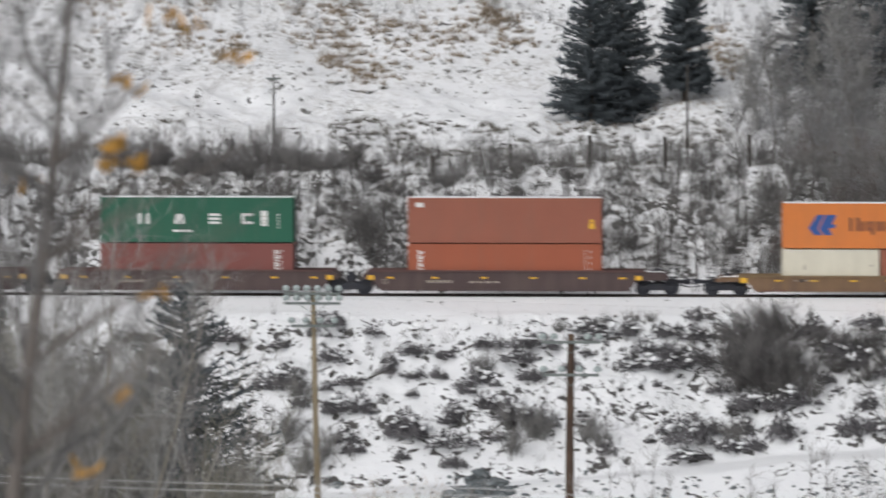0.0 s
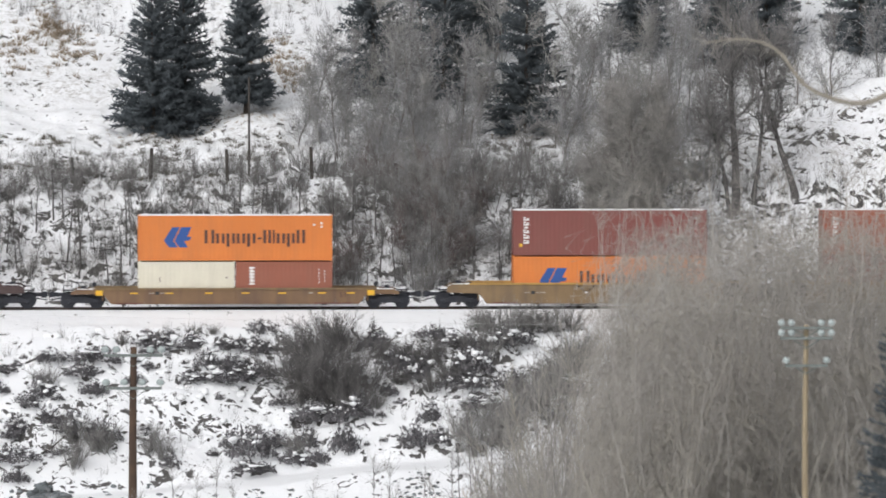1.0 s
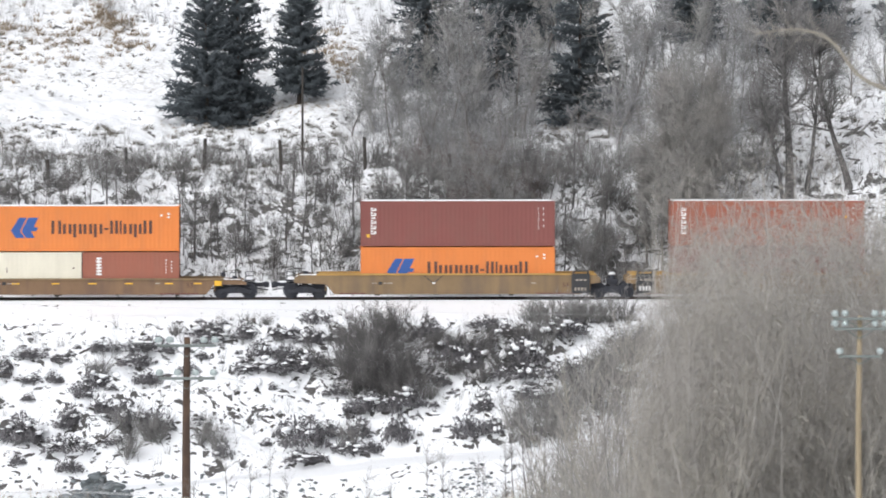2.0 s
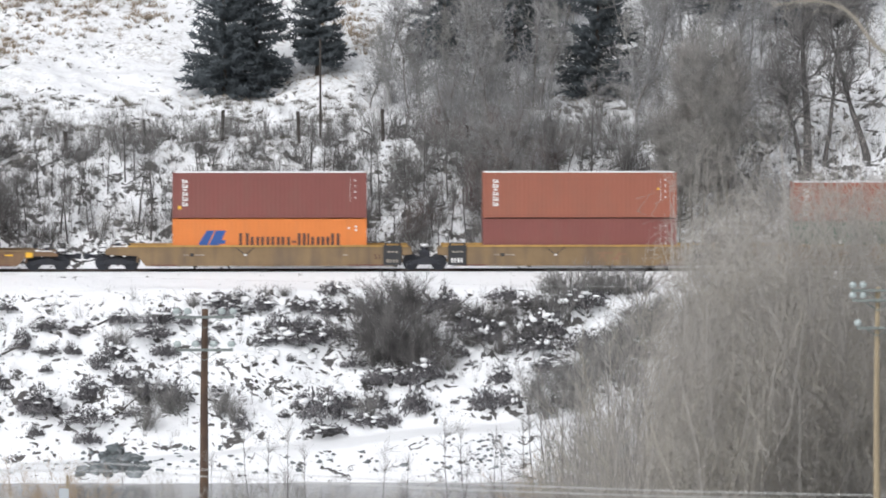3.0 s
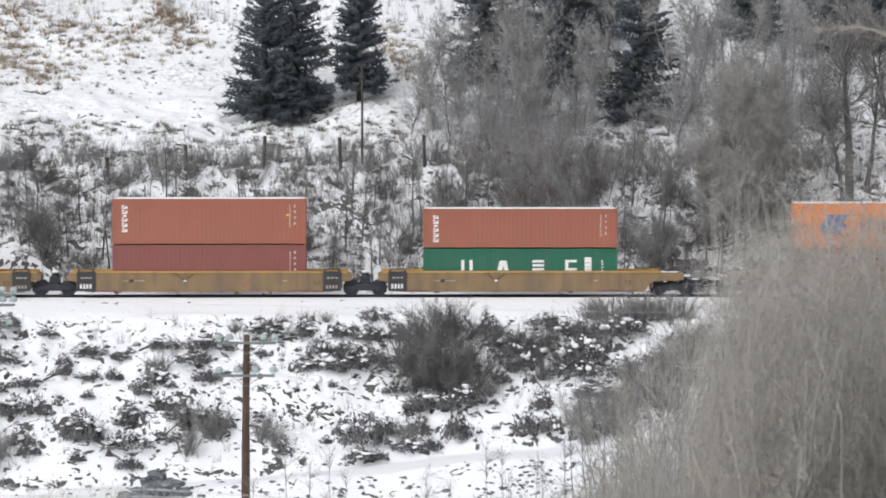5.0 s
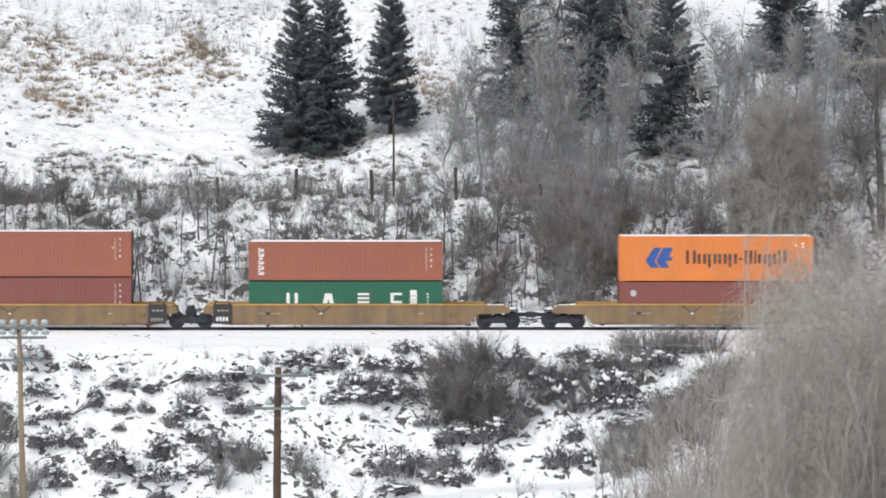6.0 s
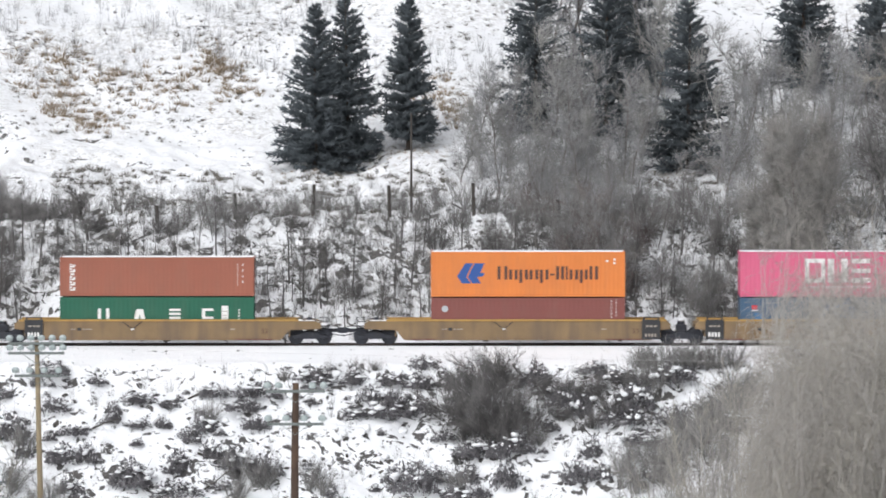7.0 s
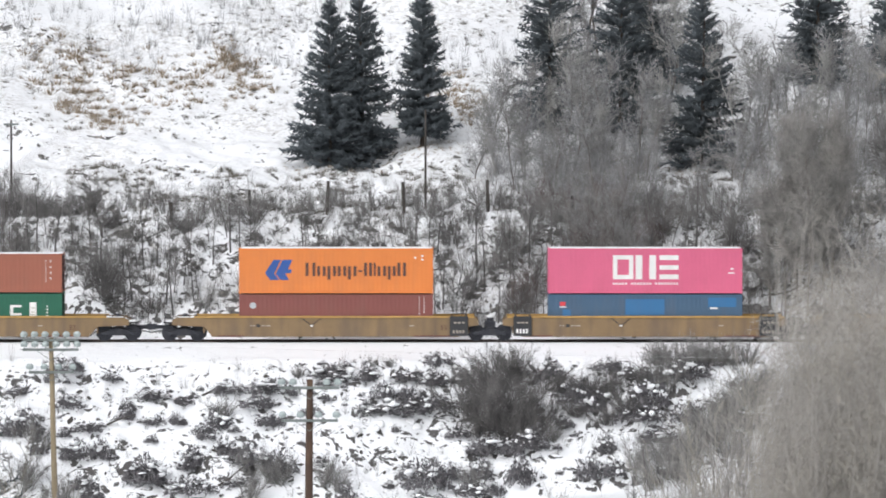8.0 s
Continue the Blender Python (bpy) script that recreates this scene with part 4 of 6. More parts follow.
    if tan:
        part("side_plate", box(bmesh.new(), -5.0, -4.76, -1.424, -1.416, 0.88, 1.08), BLACK_PANEL, root, "small black plate")
        for x, w in ((-4.68, 0.16), (-4.46, 0.12), (-4.3, 0.2), (-5.4, 0.14), (-5.2, 0.1), (4.6, 0.3)):
            part("side_marking", box(bmesh.new(), x, x + w, -1.424, -1.416, 0.94, 1.02), MARK_FADED, root)
        if style == "tan":   # tie chains that hang in a V from the chord
            bm = tube(bmesh.new(), (-2.15, -1.43, 1.46), (-1.55, -1.43, 1.0), 0.022, sides=6)
            tube(bm, (-1.5, -1.43, 1.0), (-0.95, -1.43, 1.46), 0.022, sides=6)
            part("tie_chain", bm, STEEL_DARK, root, "dark tie chain hanging in a V")
            part("chain_tag", box(bmesh.new(), -1.62, -1.44, -1.46, -1.435, 0.93, 1.03, 0.01), MARK_WHITE, root, "pale tag")
        for x0, x1 in ((4.9, 7.3), (-7.4, -5.8)):
            part("rusty_edge", box(bmesh.new(), x0, x1, -1.436, -1.431, 0.285, 0.365), RUST, root, "rusty red lower edge")
    else:
        for x in (-8.62, 8.22):
            part("end_mark", box(bmesh.new(), x, x + 0.4, -1.424, -1.416, 0.98, 1.26), MARK_YELLOW, root, "yellow end mark")
        for x in (-7.4, -4.6, -1.5, 1.6, 4.7, 7.2):
            part("reflector", box(bmesh.new(), x, x + 0.42, -1.424, -1.416, 1.05, 1.16), MARK_YELLOW, root, "yellow reflector")
        bm = bmesh.new()
        for i in range(7):
            box(bm, -4.9 + i * 0.24, -4.74 + i * 0.24, -1.424, -1.416, 0.78, 0.95)
        for i in range(4):
            box(bm, -2.2 + i * 0.5, -1.85 + i * 0.5, -1.424, -1.416, 0.78, 0.9)
        part("side_print", bm, MARK_FADED, root)["kind"] = "stuff"
    fig = figures("53", 0.42)
    if fig:
        ob = part("length_figures", fig, None, root, "painted figures")
        ob.matrix_basis = pose(6.55 if tan else -7.75, -1.425, 0.72, 90, 0, 0)
        ob.material_slots[0].link = "OBJECT"
        ob.material_slots[0].material = MARK_DARK if tan else MARK_FADED
    return tagged(root, name_label, "railway car", "well cars of the train")


SPEED = 12.954
TRAIN = []            # (object, x at the start, z)


def ride(ob, x, z=0.0):
    ob.matrix_basis = pose(x, 0, z)
    TRAIN.append((ob, x, z))


FLOOR = 0.39


def train():
    left = [(s - 236) / 28.1 for s in (-834, -288, 373, 1036, 1584, 2133, 2788, 3334)]
    mids = [x + L40 / 2 for x in left]
    brown = "dark brown weathered double-stack well car with snow beneath"
    tan = "faded yellow double-stack well car streaked with rust and dirt"
    ride(well_car("brown", brown), mids[0] - 19.45)
    ride(well_car("brown", brown), mids[0])
    ride(well_car("brown", brown, right_truck=True, right_coupler=True), mids[1])
    ride(well_car("low", "low rust-stained tan well car with yellow reflectors", right_truck=True, left_coupler=True, right_coupler=True, reflectors=True), mids[2])
    ride(well_car("tan", tan, left_coupler=True, right_panel=True), mids[3])
    marked = well_car("tan", tan, left_panel=True, right_panel=True)
    for x, z, w, h, k in ((1.0, 1.02, 1.0, 0.13, 0.1), (1.1, 0.62, 0.16, 0.42, 0.22), (1.55, 0.58, 0.14, 0.4, -0.18), (1.95, 0.66, 0.5, 0.11, 0.05), (2.2, 0.7, 0.13, 0.4, 0.2), (2.45, 0.95, 0.42, 0.12, 0.1)):
        bm = prism(bmesh.new(), [(x, z), (x + w, z), (x + w + k, z + h), (x + k, z + h)], -1.3925, -1.384)
        part("faded_scrawl", bm, SCRAWL, marked, "faded reddish paint scrawl")
    ride(marked, mids[4])
    ride(well_car("tan", tan, left_panel=True, right_truck=True, right_coupler=True), mids[5])
    ride(well_car("tan", tan, left_coupler=True, right_panel=True), mids[6])
    ride(well_car("tan", tan, left_panel=True, right_panel=True), mids[7])
    ride(well_car("tan", tan, left_panel=True, right_truck=True), mids[7] + 19.45)

    def stack(i, low, high, lift=0.0):
        ride(low[0], left[i], FLOOR + lift)
        snow_cap(high[0], high[1])
        ride(high[0], left[i], FLOOR + lift + low[1] + 0.05)

    a, b = container(DARK_RED, HC, "dark red steel container in a well car"), container(GREEN, HC, "green container with white block lettering, stacked on another")
    mark_side(a, HC, MARK_WHITE, 11.0)
    mark_blocks(b)
    stack(0, (a, HC), (b, HC))
    a, b = container(ORANGE_RED, HC, "orange-red steel container in a well car"), container(BROWN_RED, HC, "brownish red container stacked on another")
    mark_side(a, HC, MARK_WHITE)
    marks("small_print", [(0.5, HC - 0.6, 0.5, 0.28)], MARK_WHITE, b)
    marks("warning_label", [(11.4, 0.9, 0.34, 0.36), (11.45, 1.3, 0.26, 0.2)], MARK_YELLOW, b)
    stack(1, (a, HC), (b, HC))
    # two short boxes under one long one
    half = 6.058
    c = container(CREAM, STD, "short cream container in a well car", half)
    marks("small_print", [(1.35, 1.25, 0.05, 0.35), (5.5, 1.5, 0.1, 0.1)], MARK_DARK, c)
    d = container(BROWN_RED, STD, "short brownish red container with white bars, in a well car", half)
    marks("end_marking", [(0.85, 1.1 + 0.2 * i, 0.34, 0.12) for i in range(6)] + [(0.95, 1.1, 0.1, 1.1)], MARK_WHITE, d)
    marks("small_print", [(5.2 + 0.35 * (i % 2), 1.2 + 0.1 * i, 0.06, 0.09) for i in range(9)], MARK_WHITE, d)
    ride(c, left[2], FLOOR)
    ride(d, left[2] + L40 - half, FLOOR)
    e = container(ORANGE, HC, "bright orange container with a blue emblem and dark name bars")
    mark_arrow(e)
    snow_cap(e, HC)
    ride(e, left[2], FLOOR + STD + 0.05)
    a, b = container(ORANGE, HC, "bright orange container sunk in a well car"), container(DARK_RED, HC, "dark red container stacked on an orange one")
    mark_arrow(a)
    mark_side(b, HC, MARK_WHITE)
    marks("warning_label", [(0.36, 0.56, 0.2, 0.2)], MARK_YELLOW, b)
    stack(3, (a, HC), (b, HC))
    a, b = container(DARK_RED, HC, "dark red container sunk in a well car"), container(BROWN_RED, HC, "brownish red container stacked on a darker one")
    mark_side(a, HC, MARK_WHITE, None)
    mark_side(b, HC, MARK_WHITE)
    marks("warning_label", [(10.95, 1.75, 0.14, 0.14)], MARK_YELLOW, b)
    stack(4, (a, HC), (b, HC))
    a, b = container(GREEN, STD, "green container with white block lettering, sunk in a well car"), container(BROWN_RED, LOW, "brownish red container stacked on a green one")
    mark_blocks(a)
    mark_side(b, LOW, MARK_WHITE)
    stack(5, (a, STD), (b, LOW), 0.05)
    a, b = container(DARK_RED, STD, "dark red container with a pale round label in a well car"), container(ORANGE, HC, "bright orange container with a blue emblem and dark name bars")
    mark_arrow(b)
    bm = tube(bmesh.new(), (0.87, -W / 2 + 0.004, 1.85), (0.87, -W / 2 + 0.012, 1.85), 0.2, sides=20)
    part("round_label", bm, SIGN_WHITE, a, "pale round label")
    marks("small_print", [(11.3 + 0.3 * (i % 2), 1.3 + 0.1 * i, 0.06, 0.08) for i in range(12)], MARK_WHITE, a)
    stack(6, (a, STD), (b, HC))
    a, b = container(SLATE_BLUE, STD, "slate blue container with brighter blue patches in a well car"), container(PINK, HC, "bright pink container with large white letter blocks")
    for patch in ((4.85, 1.25, 2.45, 1.0), (10.05, 1.75, 1.75, 0.6), (0.9, 1.2, 0.5, 0.4)):
        marks("blue_panel", [patch], PANEL_BLUE, a, label="brighter blue panel")
    marks("small_print", [(0.72, 1.72, 0.4, 0.07), (10.15, 1.62, 0.5, 0.11)], MARK_WHITE, a)
    marks("label", [(0.72, 1.82, 0.36, 0.26)], MARK_RED, a)
    bars = [(4.06, 0.90, 1.28, 0.27), (4.06, 2.14, 1.28, 0.27), (4.06, 1.17, 0.27, 0.97), (5.07, 1.17, 0.27, 0.97),
            (5.48, 0.90, 0.42, 1.51), (6.34, 0.90, 0.42, 1.51), (6.98, 0.90, 1.2, 0.3), (6.98, 1.5, 1.2, 0.28), (6.98, 2.11, 1.2, 0.3)]
    marks("name_marking", bars, MARK_WHITE, b, label="large white blocks")
    marks("small_print", [(4.06 + 0.19 * i, 0.56, 0.11, 0.13) for i in range(22) if i not in (5, 13)] + [(11.3, 1.25, 0.4, 0.08), (11.45, 1.5, 0.2, 0.1)], MARK_WHITE, b)
    stack(7, (a, STD), (b, HC))


train()


# ---- poles, fence, wires ----
def crossarm_pole(material_, top, foot, r, arms, name_label, lean=0.0, k=1.0):
    """A wooden line pole with crossarms, braces and rows of insulators."""
    x, y, z = foot
    root = new("utility_pole")
    root.matrix_basis = pose(x, y, z)
    h = top - z
    k0 = np.linspace(0, 1, 10)
    pts = np.stack([lean * k0 + 0.012 * np.sin(7 * k0 + x), 0.0 * k0, -0.4 + (h + 0.4) * k0], 1)
    pts = np.concatenate([pts, pts[-1:] + [[0, 0, 0.012]]])
    rad = np.concatenate([r * (1.2 - 0.45 * k0), [0.01]])
    part("shaft", chain_mesh("shaft", (pts[:-1], pts[1:], rad[:-1], rad[1:]), 12), material_, root)
    for dz, half, n in arms:
        zz = h - dz
        xx = lean * zz / h
        bm = box(bmesh.new(), xx - half, xx + half, -r - 0.11, -r - 0.01, zz - 0.055 * k, zz + 0.055 * k, 0.008)
        arm = part("crossarm", bm, ARM_GREY, root)
        bm = bmesh.new()
        for s in (-1, 1):
            tube(bm, (xx + s * half * 0.5, -r - 0.05, zz - 0.04), (xx, -r - 0.03, zz - half * 0.38), 0.016, sides=5)
        part("brace", bm, ARM_GREY, arm)
        for i in range(n):
            px = xx + half * (-0.95 + 1.9 * i / (n - 1))
            if abs(px - xx) < r + 0.1:
                continue
            bm = bmesh.new()
            tube(bm, (px, -r - 0.06, zz + 0.05), (px, -r - 0.06, zz + 0.16 * k), 0.02, sides=6)
            tube(bm, (px, -r - 0.06, zz + 0.13 * k), (px, -r - 0.06, zz + 0.26 * k), 0.13 * k, 0.165 * k, 12)
            tube(bm, (px, -r - 0.06, zz + 0.26 * k), (px, -r - 0.06, zz + 0.36 * k), 0.165 * k, 0.085 * k, 12)
            part("insulator", bm, INSULATOR, arm)
    return tagged(root, name_label, "utility pole", "poles on the near bank")


def near_poles():
    for u, v, y, mt, r, arms, lb, lean, k in [
            (-8.4, -2.5, -77, POLE_BROWN, 0.20, [(0.38, 1.42, 6), (1.95, 1.36, 4)], "dark brown wooden pole with two crossarms of insulators", 0.10, 1.2),
            (-24.75, 0.15, -84, POLE_TAN, 0.14, [(0.1, 1.3, 6), (0.55, 1.3, 6), (1.6, 1.05, 4)], "pale wooden pole with crossarms of glassy insulators", -0.34, 1.1),
            (34.1, -1.2, -200, POLE_TAN, 0.075, [(0.06, 0.62, 6), (0.3, 0.62, 6), (0.95, 0.5, 4)], "slim pale wooden pole with crossarms before bare brush", 0.0, 0.55)]:
        x, _, top = sight(u, v, y)
        foot = (x + (0 if lean == 0 else -lean), y, float(ground(x, y)))
        crossarm_pole(mt, top, foot, r, arms, lb, lean, k)


near_poles()


def far_poles():
    for u, y, h, arm in [(-1.1, 17.0, 6.6, False), (-27.2, 20.0, 5.2, True)]:
        x, yy, z = station(u, y)
        root = new("utility_pole")
        root.matrix_basis = pose(x, yy, z)
        part("shaft", tube(bmesh.new(), (0, 0, -0.3), (0, 0, h), 0.085, 0.06, 9), POST_DARK, root)
        if arm:
            part("crossarm", box(bmesh.new(), -0.5, 0.5, -0.17, -0.08, h - 0.35, h - 0.22, 0.01), ARM_GREY, root)
        tagged(root, "slender dark wooden pole behind the track in snowy brush", "utility pole", "poles behind the track")


far_poles()


def fence():
    posts = [(-27.5, 14.8, 1.1), (-22.3, 14.9, 1.2), (-17.1, 15, 1.3), (-12.2, 15.9, 1.7), (-7.3, 15.1, 2.1), (-2.45, 15.2, 2.1), (2.85, 15.6, 2.1), (8.2, 15, 1.5), (13.5, 15, 1.4)]
    first = None
    rng = random.Random(4)
    for u, y, h in posts:
        w = station(u, y)
        if first is None:
            first = new("fence_post")
            bm = tube(bmesh.new(), (0, 0, -0.3), (0, 0, 1.0), 0.125, 0.11, 9)
            part("post", bm, POST_DARK, first)
            bm = tube(bmesh.new(), (0, 0, 0.99), (0, 0, 1.015), 0.10, 0.06, 9)
            part("snow_cap", bm, SNOW_CLEAN, first)
            tagged(first, "weathered dark fence post leaning slightly in the snow", "fence post", "fence posts above the cutting")
            first.matrix_basis = at_pose(w, 0, 1, h)
        else:
            copy_thing(first, pose(*w, rng.uniform(-4, 4), rng.uniform(-4, 4), 0) @ Matrix.Diagonal((1, 1, h / 1.1, 1)))


fence()


def wire(points, r, label):
    """A hanging wire through support points, with sag between them."""
    segs = [[], []]
    for (a, b) in zip(points[:-1], points[1:]):
        a, b = np.array(a), np.array(b)
        n = 24
        pts = [a + (b - a) * i / n - np.array([0, 0, 1.0]) * 0.12 * 4 * (i / n) * (1 - i / n) for i in range(n + 1)]
        segs[0] += pts[:-1]
        segs[1] += pts[1:]
    n = len(segs[0])
    me = chain_mesh("wire", (np.array(segs[0]), np.array(segs[1]), np.full(n, r), np.full(n, r)), 6)
    tagged(part("overhead_wire", me, WIRE), label, "wire", "wires along the near bank")


for dv in (0.0, 0.45):
    wire([sight(-60, -10.9 - dv, -200), sight(-14, -12.3 - dv, -200), sight(34.1, -14.4 - dv * 0.7, -200), sight(80, -15.3 - dv, -200)], 0.011, "pale overhead wire strung low across the river bank")
wire([sight(-60, -0.1, -84), sight(-24.75, -0.2, -84), sight(34.1, -1.3, -84), sight(80, -2.5, -84)], 0.006, "thin overhead wire between wooden poles")


def box_sign():
    x, y, z = sight(-17.1, -14.7, -113)
    g = float(ground(x, y))
    root = new("sign_post")
    root.matrix_basis = pose(x, y, g)
    part("post", tube(bmesh.new(), (0, 0, -0.3), (0, 0, z - g + 1.1), 0.05, 0.045, 8), POLE_TAN, root)
    part("board", box(bmesh.new(), -0.34, 0.06, -0.07, -0.04, z - g - 0.1, z - g + 0.55, 0.01), SIGN_WHITE, root, "pale blank board")
    tagged(root, "small pale board on a thin wooden post by the river", "sign", "")


box_sign()


# ---- clods, tufts and pads of snow ----
def scatter(name, variants, places, material_, label, category, smooth=False, tilt=0.0):
    """One mesh of many clumps: places are (x, y, z, size, turn, variant)."""
    verts, tris, at = [], [], 0
    for x, y, z, s, a, k in places:
        v, f = variants[int(k)]
        c, sn = math.cos(a), math.sin(a)
        w = np.stack([v[:, 0] * c - v[:, 1] * sn, v[:, 0] * sn + v[:, 1] * c, v[:, 2]], 1) * s
        if tilt:   # lies back on the slope, more or less steeply
            b = radians(tilt) * (0.8 + 0.4 * ((a * 7.3) % 1.0))
            w = np.stack([w[:, 0], w[:, 1] * math.cos(b) - w[:, 2] * math.sin(b), w[:, 1] * math.sin(b) + w[:, 2] * math.cos(b)], 1)
        w = w + np.array([x, y, z])
        verts.append(w)
        tris.append(f + at)
        at += len(v)
    ob = part(name, mesh_of(name, np.concatenate(verts), np.concatenate(tris), smooth), material_)
    return tagged(ob, label, category, kind="stuff")


def tuft(seed, n, height, spread, r):
    """Pointed blades from one foot."""
    rng = np.random.default_rng(seed)
    a = rng.uniform(0, 2 * math.pi, n)
    q = spread * rng.uniform(0, 1, n)
    base = np.stack([np.cos(a) * q * 0.6, np.sin(a) * q * 0.6, np.full(n, -0.08)], 1)
    lean = np.stack([np.cos(a) * q, np.sin(a) * q, height * rng.uniform(0.4, 1.0, n)], 1) + rng.normal(size=(n, 3)) * 0.15 * height
    lean[:, 2] = np.abs(lean[:, 2])
    tip = base + lean
    v = np.stack([base + np.array([r, 0, 0]), base + np.array([-r * 0.5, r * 0.87, 0]), base + np.array([-r * 0.5, -r * 0.87, 0]), tip], 1).reshape(-1, 3)
    k = np.arange(n)[:, None] * 4
    f = np.concatenate([k + np.array([[0, 1, 3]]), k + np.array([[1, 2, 3]]), k + np.array([[2, 0, 3]])])
    return v, f


def lump(seed, flat=0.6):
    """A rough clod or stone."""
    bm = bmesh.new()
    bmesh.ops.create_icosphere(bm, subdivisions=2, radius=0.5)
    rng = random.Random(seed)
    off = Vector((rng.uniform(0, 90), rng.uniform(0, 90), 0))
    for v in bm.verts:
        v.co *= 1 + 0.55 * noise.noise(v.co * 2.2 + off) + 0.25 * noise.noise(v.co * 5 + off)
        v.co.z *= flat
    bmesh.ops.triangulate(bm, faces=bm.faces[:])
    bm.verts.ensure_lookup_table()
    v = np.array([tuple(p.co) for p in bm.verts])
    f = np.array([[q.index for q in p.verts] for p in bm.faces])
    bm.free()
    return v, f


# ---- shrubs that stand apart, thickets and bare trees ----
def mound(seed):
    """A low dense bush about 2 m across, of short twigs in two halves."""
    rng = np.random.default_rng(seed)
    n = 680
    a, q = rng.uniform(0, 2 * math.pi, n), np.sqrt(rng.uniform(0, 1, n))
    edge = 1 + 0.45 * vnoise(a * 1.3 + seed * 9, a * 0, seed) + 0.3 * vnoise(a * 3.1, a * 0 + 4, seed)
    top = 0.62 * np.sqrt(np.clip(1 - q ** 2, 0, 1)) * (1 + 0.75 * vnoise(np.cos(a) * q * 3 + seed, np.sin(a) * q * 3, seed + 7))
    base = np.stack([np.cos(a) * q * edge * 0.86, np.sin(a) * q * edge * 0.86, top * rng.uniform(0.05, 0.92, n) - 0.08], 1)
    way = unit(np.stack([np.cos(a) * q, np.sin(a) * q, rng.uniform(-0.1, 0.6, n)], 1) + rng.normal(size=(n, 3)) * 0.6)
    short = (base, base + way * rng.uniform(0.07, 0.24, n)[:, None], rng.uniform(0.022, 0.050, n), np.zeros(n))
    long_ = side_shoots(rng, tuple(v[:14] for v in short), 1, 0.4, 30, 0.013, 0.5)
    twigs = join(short, long_)
    return split(twigs, (twigs[0][:, 0] > 0).astype(int), 2)


def mound_snow(seed):
    """Small clumps of snow caught in a low bush, on its upper side."""
    rng = np.random.default_rng(seed + 500)
    verts, tris, at = [], [], 0
    for i in range(17):
        a, q = rng.uniform(0, 2 * math.pi), 0.95 * math.sqrt(rng.uniform(0, 1))
        v, f = lump(seed * 20 + i, 0.6)
        top = 0.62 * math.sqrt(1 - q * q)
        c = np.array([math.cos(a) * q, math.sin(a) * q, top * rng.uniform(0.6, 1.02)])
        verts.append(v * (0.08 + 0.2 * rng.uniform(0, 1) ** 1.5) * np.array([rng.uniform(0.8, 2.4), rng.uniform(0.8, 1.6), rng.uniform(0.5, 1.3)]) + c)
        tris.append(f + at)
        at += len(v)
    return mesh_of("snow_clump", np.concatenate(verts), np.concatenate(tris), True)


